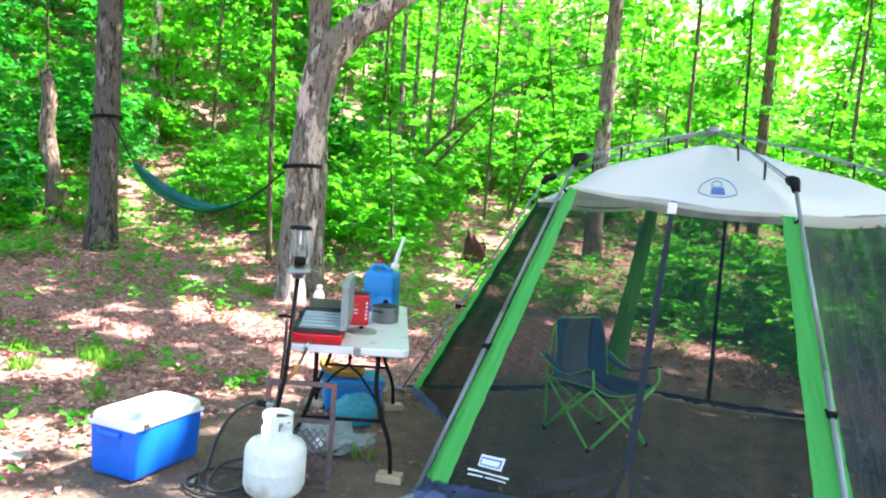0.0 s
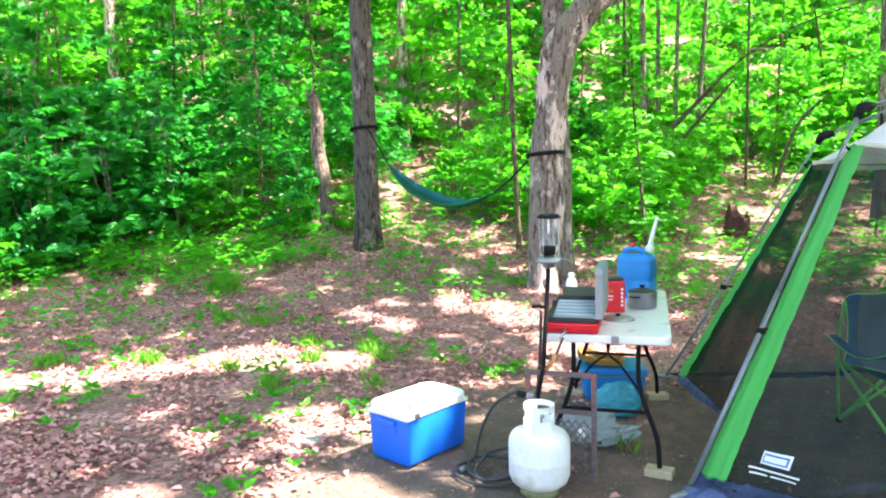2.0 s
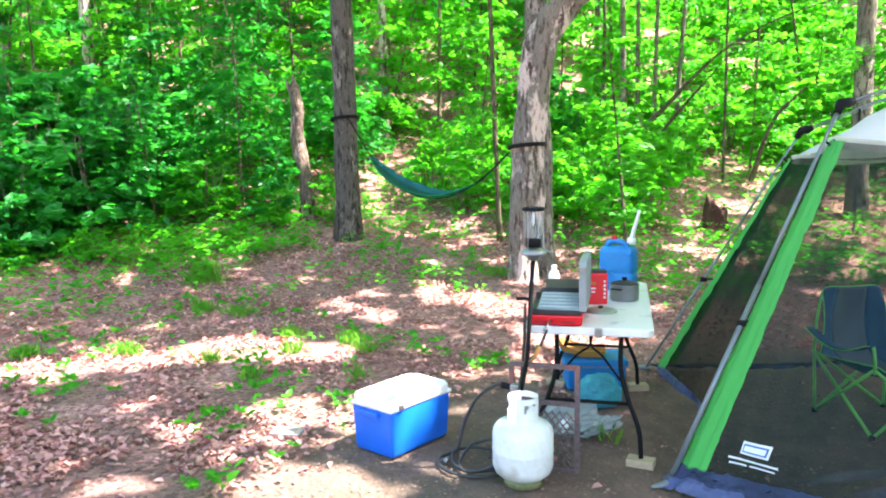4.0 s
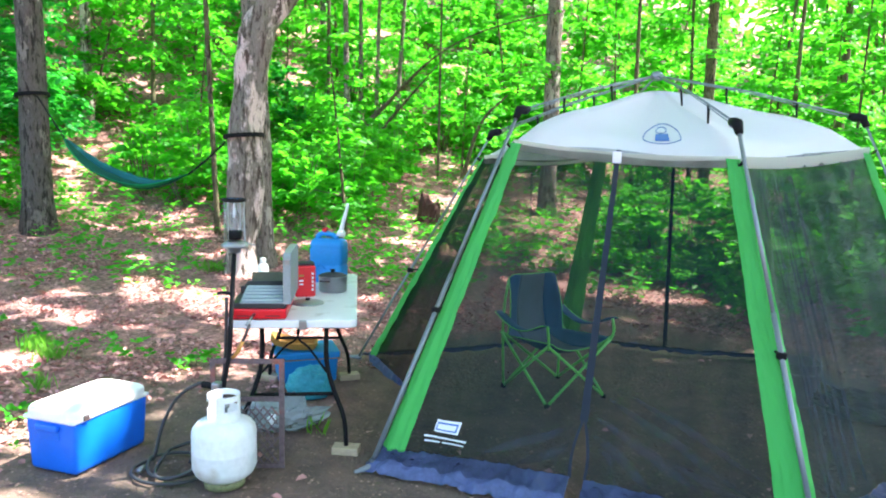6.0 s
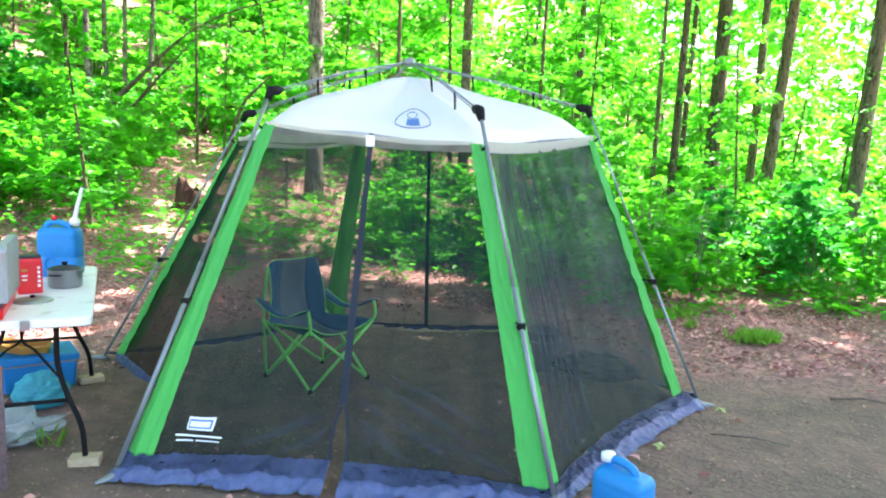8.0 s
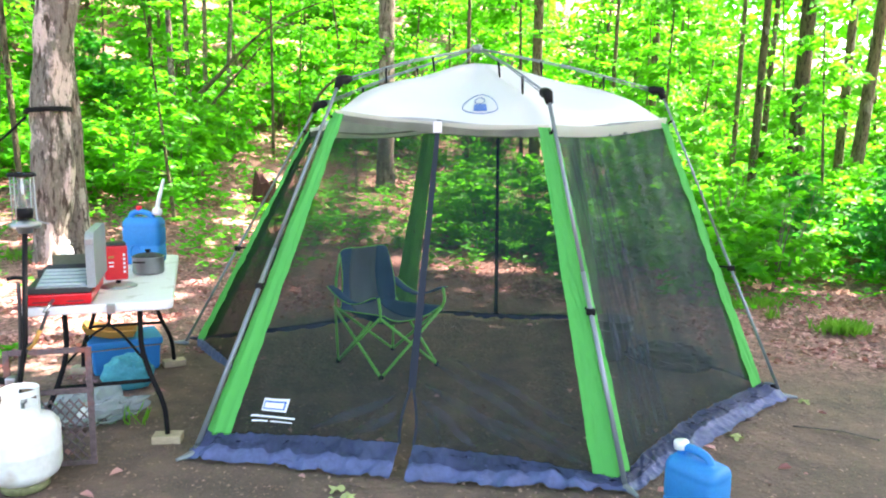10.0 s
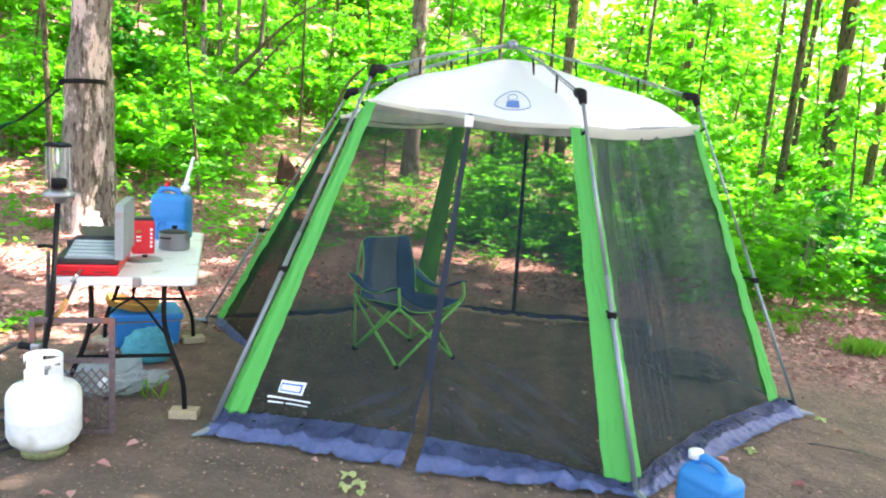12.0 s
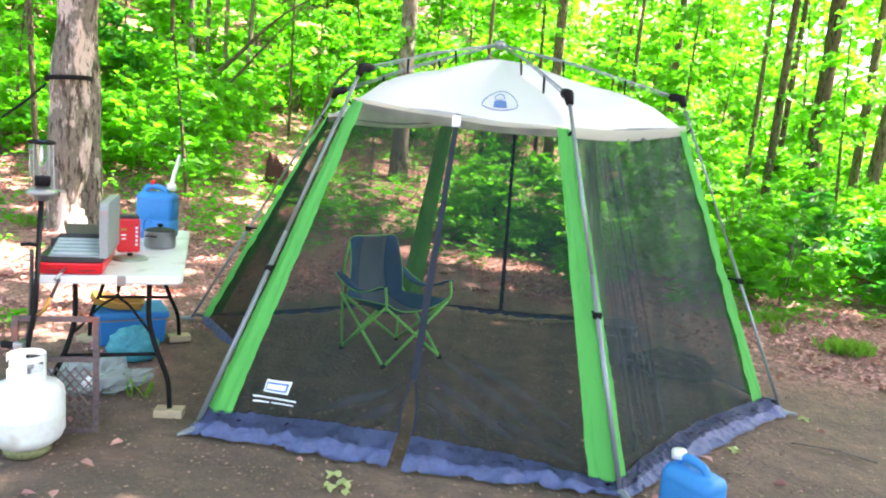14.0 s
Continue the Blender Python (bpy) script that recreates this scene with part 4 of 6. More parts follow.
build_undergrowth()
build_leaf_roof()


def build_litter():
    """Dry leaves on the ground: thick under the trees, thin on the trodden pitch."""
    r = np.random.default_rng(13)
    n = 190000
    a = np.radians(np.where(r.uniform(0, 1, n) < 0.77, r.uniform(-42, 82, n), r.uniform(82, 318, n)))
    dist = 1.8 + 19 * r.uniform(0, 1, n) ** 1.15
    x, y = -np.sin(a) * dist, np.cos(a) * dist
    keep = []
    for p, q in zip(x, y):
        worn = min(math.hypot((p - 0.9) / 4.25, (q - 3.3) / 2.27), math.hypot((p - 0.05) / 2.3, (q - 5.2) / 2.0))
        dens = smooth_step(0.8, 1.4, worn + 0.35 * noise.noise((p * 0.9, q * 0.9, 0.0)))
        keep.append(r.uniform() < 0.003 + 0.99 * dens * smooth_step(-0.45, 0.25, noise.noise((p * 1.3, q * 1.3, 11.0)) + 0.6 * noise.noise((p * 3.5, q * 3.5, 5.0))))
    keep = np.array(keep)
    x, y = x[keep], y[keep]
    m = len(x)
    c = np.stack([x, y, lands(x, y) + r.uniform(0.002, 0.02, m)], 1)
    ob = new("leaf_litter", leaf_mesh("leaf_litter", c, r.normal(0, 1, (m, 3)) * np.array([1, 1, 0.15]), np.array([0, 0, 1.0]) + r.normal(0, 0.35, (m, 3)), r.uniform(0.024, 0.068, m), M_LITTER, wide=0.62, fold=0.22))
    tagged(ob, "dry reddish-brown fallen leaves lying on the dirt", "leaves", kind="stuff")


def build_low_plants():
    """Small green seedlings between the dry leaves."""
    r = np.random.default_rng(17)
    c, al, nm, sz = [], [], [], []
    made = 0
    while made < 4600:
        a = radians(r.uniform(-42, 82))
        dist = 4.5 + 17 * r.uniform() ** 0.9
        x, y = -math.sin(a) * dist, math.cos(a) * dist
        if math.hypot((x + 0.2) / 3.6, (y - 4.2) / 3.6) < 1.05:
            continue
        if math.hypot(x, y) < 7.5 and r.uniform() < 0.6:
            continue
        edge = smooth_step(6.5, 11.0, math.hypot(x, y - 1))
        if noise.noise((x * 0.6, y * 0.6, 7.0)) + 0.75 * edge < 0.10 + r.uniform(0, 0.25):
            continue
        made += 1
        k = int(r.integers(5, 9))
        ph = r.uniform(0, 6.28, k)
        h = r.uniform(0.04, 0.22)
        s = r.uniform(0.06, 0.12) if math.hypot(x, y) > 8.5 else r.uniform(0.035, 0.07)
        d = np.stack([np.cos(ph), np.sin(ph), r.uniform(-0.3, 0.5, k)], 1)
        c.append(np.array([x, y, land(x, y) + h]) + d * s * 0.9 + r.normal(0, 0.03, (k, 3)))
        al.append(d)
        nm.append(np.array([0, 0, 1.0]) + r.normal(0, 0.3, (k, 3)))
        sz.append(np.full(k, s) * r.uniform(0.7, 1.2, k))
    edge_made = 0
    while edge_made < 560:                        # a green fringe where the litter meets the bushes
        x, y = r.uniform(-12.5, -7.9), r.uniform(5.0, 9.4)
        s = -0.6 * x + 0.8 * y
        if r.uniform() > math.exp(-((s - 10.6) / 1.5) ** 2) or noise.noise((x * 0.9, y * 0.9, 3.0)) < -0.15:
            continue
        edge_made += 1
        k = int(r.integers(5, 9))
        ph = r.uniform(0, 6.28, k)
        sz_leaf = r.uniform(0.06, 0.12)
        d = np.stack([np.cos(ph), np.sin(ph), r.uniform(-0.2, 0.5, k)], 1)
        c.append(np.array([x, y, land(x, y) + r.uniform(0.05, 0.26)]) + d * sz_leaf * 0.9 + r.normal(0, 0.03, (k, 3)))
        al.append(d)
        nm.append(np.array([0, 0, 1.0]) + r.normal(0, 0.3, (k, 3)))
        sz.append(np.full(k, sz_leaf) * r.uniform(0.7, 1.2, k))
    for i in range(190):                          # between the big tree and the stump
        x, y = r.uniform(-4.4, -2.0), r.uniform(8.4, 11.6)
        if noise.noise((x * 1.3, y * 1.3, 5.0)) < -0.1:
            continue
        k = int(r.integers(5, 9))
        ph = r.uniform(0, 6.28, k)
        sz_leaf = r.uniform(0.05, 0.10)
        d = np.stack([np.cos(ph), np.sin(ph), r.uniform(-0.2, 0.5, k)], 1)
        c.append(np.array([x, y, land(x, y) + r.uniform(0.03, 0.16)]) + d * sz_leaf * 0.9 + r.normal(0, 0.03, (k, 3)))
        al.append(d)
        nm.append(np.array([0, 0, 1.0]) + r.normal(0, 0.3, (k, 3)))
        sz.append(np.full(k, sz_leaf) * r.uniform(0.7, 1.2, k))
    for i in range(520):                          # speckled green behind the shelter
        x, y = r.uniform(-3.2, 3.4), 9.7 + 3.2 * r.uniform() ** 1.3
        if noise.noise((x * 1.1, y * 1.1, 8.0)) < -0.2 or abs(x + 0.3 + 0.263 * y) < 0.6:
            continue
        k = int(r.integers(5, 9))
        ph = r.uniform(0, 6.28, k)
        sz_leaf = r.uniform(0.05, 0.11)
        d = np.stack([np.cos(ph), np.sin(ph), r.uniform(-0.2, 0.5, k)], 1)
        c.append(np.array([x, y, land(x, y) + r.uniform(0.04, 0.3)]) + d * sz_leaf * 0.9 + r.normal(0, 0.03, (k, 3)))
        al.append(d)
        nm.append(np.array([0, 0, 1.0]) + r.normal(0, 0.3, (k, 3)))
        sz.append(np.full(k, sz_leaf) * r.uniform(0.7, 1.2, k))
    for i in range(230):                          # single plants standing about the trodden edge
        x, y = r.uniform(-7.6, -3.0), r.uniform(1.9, 5.4)
        if noise.noise((x * 0.8, y * 0.8, 4.0)) < -0.05 or y > 8.6 + 0.6 * x + 3.0:
            continue
        for q in range(int(r.integers(1, 4))):
            k = int(r.integers(4, 8))
            ph = r.uniform(0, 6.28, k)
            s = r.uniform(0.035, 0.07)
            d = np.stack([np.cos(ph), np.sin(ph), r.uniform(0.0, 0.9, k)], 1)
            px, py = x + r.normal(0, 0.07), y + r.normal(0, 0.07)
            c.append(np.array([px, py, land(px, py) + r.uniform(0.02, 0.08)]) + d * s * 0.6)
            al.append(d)
            nm.append(np.array([0, 0, 1.0]) + r.normal(0, 0.35, (k, 3)))
            sz.append(np.full(k, s) * r.uniform(0.7, 1.3, k))
    ob = new("seedlings", leaf_mesh("seedlings", np.concatenate(c), np.concatenate(al), np.concatenate(nm), np.concatenate(sz), M_LEAF))
    tagged(ob, "small green seedlings growing among the fallen leaves", "plants", kind="stuff")


GRASS_SPOTS = [(-5.4, 4.75, 0.14, 90), (-4.75, 4.95, 0.16, 130), (-4.45, 4.75, 0.12, 80), (-4.95, 4.35, 0.10, 60), (-6.2, 3.5, 0.14, 90), (-8.0, 5.6, 0.28, 380), (-8.3, 5.9, 0.2, 160), (-5.3, 3.75, 0.09, 60), (-4.6, 3.6, 0.08, 40),
               (-6.9, 2.9, 0.2, 90), (-9.3, 5.6, 0.6, 300), (-7.0, 4.9, 0.16, 130), (-6.5, 5.0, 0.14, 90), (-3.9, 4.1, 0.1, 30), (3.43, 6.53, 0.19, 420), (3.1, 7.5, 0.13, 110), (2.75, 7.45, 0.16, 120), (3.0, 7.0, 0.06, 30),
               (4.9, 6.4, 0.15, 60), (5.9, 6.2, 0.3, 90), (-4.95, 7.9, 0.18, 120), (-1.72, 3.94, 0.07, 12), (-10.8, 6.4, 0.6, 200), (6.8, 7.2, 0.3, 100)]


def build_grass():
    r = np.random.default_rng(23)
    c, al, nm, sz = [], [], [], []
    for x, y, rad, n in GRASS_SPOTS:
        p = np.stack([x + r.normal(0, rad * 0.55, n), y + r.normal(0, rad * 0.4, n)], 1)
        h = r.uniform(0.04, 0.14, n)
        d = np.stack([r.normal(0, 0.4, n), r.normal(0, 0.4, n), np.ones(n)], 1)
        z = lands(p[:, 0], p[:, 1])
        c.append(np.stack([p[:, 0], p[:, 1], z], 1) + d * (h * 0.48)[:, None])
        al.append(d)
        nm.append(r.normal(0, 1, (n, 3)) * np.array([1, 1, 0.2]))
        sz.append(h)
    ob = new("grass", leaf_mesh("grass", np.concatenate(c), np.concatenate(al), np.concatenate(nm), np.concatenate(sz), M_GRASS, wide=0.16, fold=0.03))
    tagged(ob, "tufts of bright green grass at the edge of the dirt", "grass", kind="stuff")


build_litter()


def build_crumbs():
    """Broken leaf bits, bark and grit trodden into the pitch."""
    r = np.random.default_rng(31)
    m = 26000
    a = np.radians(r.uniform(-42, 82, m))
    dist = 2.2 + 7.5 * r.uniform(0, 1, m) ** 0.8
    x, y = -np.sin(a) * dist, np.cos(a) * dist
    c = np.stack([x, y, lands(x, y) + r.uniform(0.0, 0.008, m)], 1)
    ob = new("leaf_crumbs", leaf_mesh("leaf_crumbs", c, r.normal(0, 1, (m, 3)) * np.array([1, 1, 0.15]), np.array([0, 0, 1.0]) + r.normal(0, 0.3, (m, 3)), r.uniform(0.008, 0.028, m), M_CRUMB, pts=4, wide=0.7))
    tagged(ob, "broken brown leaf bits trodden into the dirt", "leaves", kind="stuff")


build_crumbs()
build_low_plants()
build_grass()

# ---- screen shelter ----
FEET = [Vector(p) for p in ((-2.12, 5.58, 0), (-1.243, 3.574, 0), (0.918, 3.389, 0), (2.196, 4.771, 0), (1.36, 6.75, 0), (-0.55, 6.9, 0))]
HUBS = [Vector(p) for p in ((-1.025, 5.517, 1.865), (-0.648, 4.468, 1.964), (0.548, 4.124, 1.877), (1.379, 5.089, 1.969), (0.95, 6.2, 1.92), (-0.24, 6.5, 1.92))]
APEX = Vector((0.152, 5.347, 2.27))
MID = Vector((0.06, 5.2, 0))


def inward(p, d):
    v = Vector((MID.x - p.x, MID.y - p.y, 0)).normalized()
    return p + v * d


# the cloth hangs inside the poles: bottom and top corners of the screen walls, and the roof's shoulder
LOW = [inward(FEET[i].lerp(HUBS[i], h), d) for i, (h, d) in enumerate(((0.035, 0.10), (0.052, 0.045), (0.018, 0.05), (0.04, 0.11), (0.03, 0.10), (0.03, 0.10)))]
SLACK = (0.16, 0.0, 0.03, 0.05, 0.05, 0.05)          # how far each wall hangs in at its foot
EAVE = [inward(FEET[i].lerp(HUBS[i], 0.905), 0.06) for i in range(6)]
SHOULDER = [Vector((HUBS[i].x, HUBS[i].y, 0)).lerp(Vector((APEX.x, APEX.y, 0)), 0.14) + Vector((0, 0, HUBS[i].z - 0.06)) for i in range(6)]
PEAK = APEX + Vector((0.02, 0, -0.10))


def wall_point(i, u, v):
    """A point of screen wall i: u along the side, v from the bottom to the eave; the net hangs slightly in."""
    j = (i + 1) % 6
    p = LOW[i].lerp(LOW[j], u).lerp(EAVE[i].lerp(EAVE[j], u), v)
    sag = math.sin(math.pi * u) * (0.05 + SLACK[i] * (1 - v)) * (1 if i != 1 else 0.4 + 0.6 * v)
    if i == 1:
        p = p + Vector((0, 0, 0.045 * math.sin(math.pi * u) * (1 - v)))
    if i == 1 and v < 0.3:                           # creases run up from the foot of the zip towards the corners
        lift = abs(u - 0.5) * 2
        crease = math.sin((v * 34 - lift * 9) + 3.0 * noise.noise((u * 7, v * 7, 2.0)))
        sag += 0.016 * crease * (1 - v / 0.3) * math.sin(math.pi * lift)
    if i == 2:                                       # this wall hangs in loose upright pleats
        sag += 0.017 * math.sin(u * 46 + 2.0 * noise.noise((u * 6, v * 2, 1.0))) * math.sin(math.pi * u) * (0.4 + 0.6 * v)
    return inward(p, sag) + Vector((0, 0, 0.012 * noise.noise((p.x * 3, p.y * 3, p.z * 3))))


def swell(u, v):
    """The roof panels bow: up along the tied ridges, down between them."""
    ridge = abs(2 * u - 1)
    return (0.020 * ridge ** 3 - 0.045 * (1 - ridge)) * math.sin(math.pi * v) + 0.010 * ridge ** 6 * math.sin(v * 3 * math.pi)


def build_shelter():
    t = thing("screen_shelter", pose(0, 0, 0), "six-sided screen shelter with white roof, green corners, black mesh walls", "tent")
    # roof: a steep outer band and six shallow panels
    bm = bmesh.new()
    n = 10
    for i in range(6):
        j = (i + 1) % 6
        def band(u, v, i=i, j=j):
            a = EAVE[i].lerp(EAVE[j], u)
            a = inward(a, 0.06 * math.sin(math.pi * u))
            a = a + Vector((0, 0, -0.03 * math.sin(math.pi * u)))
            s = SHOULDER[i].lerp(SHOULDER[j], u)
            s = s + Vector((0, 0, -0.05 * math.sin(math.pi * u)))
            return a.lerp(s, v)
        def cap(u, v, i=i, j=j):
            s = band(u, 1.0)
            p = s.lerp(PEAK, v)
            return p + Vector((0, 0, swell(u, v)))
        sheet_bm(band, n, 3, bm)
        sheet_bm(cap, n, 10, bm)
    bmesh.ops.remove_doubles(bm, verts=bm.verts, dist=0.002)
    part("roof", bm, M_WHITE_CLOTH, t, "white cloth roof", True)
    for i in range(6):
        j = (i + 1) % 6
        def under(u, v, i=i, j=j):
            a = EAVE[i].lerp(EAVE[j], u)
            a = inward(a, 0.038 * math.sin(math.pi * u) - (0.026 if i == 2 else 0.003))
            return a + Vector((0, 0, -0.03 * math.sin(math.pi * u) + 0.02 - 0.062 * v))
        part("valance", sheet_bm(under, 10, 2), M_VALANCE, t, "grey-beige valance band", True)
        # screen walls; the front one and the back one are parted by a zip
        if i in (1, 4):
            for side in (0, 1):
                def half(u, v, i=i, side=side):
                    gap = 0.017 * math.sin(math.pi * (0.30 + 0.70 * min(1.0, v / 0.155))) if i == 1 else 0.0
                    w = (0.5 - gap) * u if side == 0 else 0.5 + gap + (0.5 - gap) * u
                    return wall_point(i, w, v)
                part("screen_panel", sheet_bm(half, 34 if i == 1 else 10, 40 if i == 1 else 14), M_SCREEN, t, "", True)
            def zip_band(u, v, i=i):
                p = wall_point(i, 0.5 + (u - 0.5) * 0.022, 0.155 + v * 0.845 if i == 1 else v)
                return inward(p, -0.006)
            part("zip_band", sheet_bm(zip_band, 2, 12), M_BAND, t, "navy zip band")
            if i == 1:
                for sgn in (-1, 1):
                    def edge(u, v, sgn=sgn):
                        vv = v * 0.155
                        w = 0.5 + sgn * (0.017 * math.sin(math.pi * (0.30 + 0.70 * v)) + 0.007 * u)
                        return inward(wall_point(1, w, vv), -0.006)
                    part("zip_edge", sheet_bm(edge, 1, 10), M_BAND, t)
                top = wall_point(1, 0.5, 1.0)
                part("tab", box_bm(0.05, 0.006, 0.065, inward(top, -0.05) + Vector((0, 0, -0.075)), 0.002), M_PRINT, t, "white cloth tab")
        else:
            # walls 0 and 2 are single nets, dimmed by their material
            part("screen_panel", sheet_bm(lambda u, v, i=i: wall_point(i, u, v), 90 if i == 2 else 14, 18 if i == 2 else 14), M_SCREEN_DIM if i == 0 else M_SCREEN_PLEAT_DIM if i == 2 else M_SCREEN, t, "", True)
        # ground skirt, creased, spreading outwards
        for side in ((0, 1) if i == 1 else (0,)):
            def skirt(u, v, i=i, side=side):
                w = u if i != 1 else ((0.483 * u) if side == 0 else 0.517 + 0.483 * u)
                top_p = wall_point(i, w, 0.0)
                c = FEET[i].lerp(FEET[j], w)
                low = inward(c, (0.05 * (1 - w) if i == 0 else 0.0) + (0.33, -0.05, 0.02, 0.1, 0.2, 0.2)[i] * math.sin(math.pi * w) - 0.03)
                p = top_p.lerp(low, v)
                k = noise.noise((p.x * 5, p.y * 5, i * 3.0)) + 0.5 * noise.noise((p.x * 13, p.y * 13, 2.0 + i))
                if i == 0:                           # little of it shows towards the far corner
                    p = top_p.lerp(low, v * (0.25 + 0.75 * smooth_step(0.35, 0.7, w)))
                z = (top_p.z - 0.01) * (1 - v) ** 1.5 + 0.012 + 0.035 * abs(k) * math.sin(math.pi * min(1.0, v * 1.1 + 0.08))
                fold = noise.noise((w * 8 + 2.5 * v, v * 5.0 - w * 4, i * 7.0 + side))
                fine = noise.noise((w * 24 - 4.0 * v, v * 7.0 + w * 8, i * 5.0 + side))
                z += (0.016 * math.exp(-(fold / 0.07) ** 2) + 0.007 * math.exp(-(fine / 0.08) ** 2)) * math.sin(math.pi * min(1.0, v + 0.12))
                return inward(Vector((p.x, p.y, max(0.012, z + (0.005 if i == 2 else 0.016) * math.sin(w * 55 + 5 * k + 3 * v) * v + 0.05 * max(0.0, 0.16 - abs(noise.noise((w * 26 + 2.0 * v, v * 1.3, i * 4.0))))))), -0.045 * k * v - 0.012)
            if i in (1, 2):                          # the net reaches down over the upper part of the skirt
                part("net_hem", sheet_bm(lambda u, v, f=skirt: inward(f(u, v * (0.52 + 0.12 * noise.noise((u * 5, 0.0, 3.0 + i)))), -0.007) + Vector((0, 0, 0.007)), 100, 6), M_SCREEN_THIN, t, "black net hem hanging over the skirt", True)
            part("skirt", sheet_bm(skirt, 60 if i in (3, 4, 5) else 190 if i != 1 else 120, 12), M_SKIRT, t, "creased blue-grey ground skirt", True)
    # paler upright strips stand for the sheen on this wall's pleats
    for u0, wide in ((0.13, 0.010), (0.165, 0.016), (0.215, 0.008), (0.25, 0.013), (0.31, 0.009), (0.36, 0.006)):
        def pleat(u, v, u0=u0, wide=wide):
            w = u0 + wide * (u - 0.5) + 0.012 * noise.noise((v * 2.5, u0 * 30, 1.0)) * (1 - v)
            return inward(wall_point(2, w, 0.04 + 0.9 * v), -0.008 - 0.012 * math.sin(math.pi * u))
        part("net_sheen_fold", sheet_bm(pleat, 4, 24), M_SCREEN_SHEEN_FOLD, t, "gathered fold of net, its sheen a paler strip", True)
    # sheen along the front wall's creases, laid on as paler diagonal strips
    for (ua, va), (ub, vb), wide in (((0.535, 0.17), (0.80, 0.035), 0.014), ((0.56, 0.23), (0.90, 0.06), 0.012), ((0.53, 0.12), (0.68, 0.02), 0.016), ((0.62, 0.25), (0.93, 0.115), 0.010),
                                     ((0.545, 0.09), (0.60, 0.015), 0.012), ((0.46, 0.13), (0.27, 0.03), 0.011), ((0.47, 0.09), (0.36, 0.015), 0.012), ((0.70, 0.10), (0.94, 0.02), 0.012)):
        def drawn(u, v, ua=ua, va=va, ub=ub, vb=vb, wide=wide):
            w = 2.4 * wide * (u - 0.5) * math.sin(math.pi * (0.08 + 0.84 * v))
            p = wall_point(1, ua + (ub - ua) * v + 0.01 * math.sin(v * 5), va + (vb - va) * v + w)
            return inward(p, -0.007 - 0.012 * math.sin(math.pi * u))
        part("net_sheen_fold", sheet_bm(drawn, 4, 22), M_SCREEN_SHEEN_STREAK, t, "drawn fold of net, its sheen a pale streak", True)
    for i in range(6):
        # green corner sleeve, folded round the corner onto both walls
        def sleeve(u, v, i=i):
            h = (i - 1) % 6
            wid = 0.062 - 0.012 * v
            k = (u - 0.5) * 2
            p = wall_point(h, 1 + k * wid, v) if k < 0 else wall_point(i, k * wid, v)
            crease = 0.010 * noise.noise((v * 9 + k * 2.5, k * 4, i)) + 0.011 * noise.noise((v * 22 + k * 9, k * 6, i + 5.0))
            return inward(p, -0.018 - crease - 0.010 * math.exp(-((k - 0.35) / 0.12) ** 2))
        part("corner_sleeve", sheet_bm(sleeve, 24, 90), M_LIME, t, "lime green corner sleeve", True)
        f, hb = FEET[i], HUBS[i]
        part("pole", tube_bm([f + Vector((0, 0, 0.0)), f.lerp(hb, 0.52)], 0.0135 if i in (1, 2) else 0.010, 10), M_TUBE, t, "", True)
        part("pole", tube_bm([f.lerp(hb, 0.5), hb], 0.0105 if i in (1, 2) else 0.008, 10), M_TUBE, t, "", True)
        c = f.lerp(hb, 0.42)
        part("clip", box_bm(0.045, 0.035, 0.035, c - Vector((0, 0, 0.017)), 0.006), M_BLACK, t, "black plastic clip")
        part("clip_hook", tube_bm([c, inward(c, 0.06) + Vector((0, 0, 0.01)), inward(c, 0.10)], 0.007, 6), M_BLACK, t)
        part("foot_plate", tube_bm([inward(f, 0.04) + Vector((0, 0, 0.012)), f + Vector((0, 0, 0.016)), inward(f, -0.09) + Vector((0, 0, 0.012))], [0.012, 0.02, 0.008], 8), M_TUBE, t)
        out = (hb - Vector((APEX.x, APEX.y, hb.z))).normalized()
        d = (hb - f).normalized()
        rib_d = (APEX - hb).normalized()
        part("hub", tube_bm([hb - d * 0.05, hb + d * 0.01, hb + rib_d * 0.05, hb + rib_d * 0.085], [0.02, 0.03, 0.03, 0.018], 8), M_BLACK, t, "black plastic joint", True)
        for off, thick in ((0.006, 0.0062), (-0.012, 0.0035)):
            part("rib", tube_bm([hb + rib_d * 0.06 + Vector((0, 0, off)), hb.lerp(APEX, 0.5) + Vector((0, 0, 0.02 + off * 0.7)), APEX + Vector((0, 0, off * 0.3))], thick, 8), M_TUBE, t, "", True)
        for k in (0.30, 0.64):                       # short ties hold the roof's ridges up to the ribs
            a = hb.lerp(APEX, k)
            r_v = (k - 0.14) / 0.86
            b = SHOULDER[i].lerp(PEAK, r_v) + Vector((0, 0, swell(0, r_v)))
            part("bungee", tube_bm([a + Vector((0, 0, 0.012)), b], [0.009, 0.006], 6), M_BLACK, t, "black roof tie")
        e = EAVE[i]
        q = f.lerp(hb, 0.905)
        part("bungee", tube_bm([q, e.lerp(q, 0.4) + Vector((0, 0, -0.03)), e], 0.009, 6), M_BLACK, t)
    part("apex_hub", lathe_bm([(0, -0.03), (0.035, -0.03), (0.045, 0), (0.03, 0.025), (0, 0.03)], 12), M_TUBE, t, "", True, Matrix.Translation(APEX))
    return t


SHELTER = build_shelter()


def on_wall(i, u, v, du, dv, lift):
    """A flat patch lying on screen wall i."""
    return sheet_bm(lambda a, b: inward(wall_point(i, u + (a - 0.5) * du, v + (b - 0.5) * dv), -lift), 6, 2)


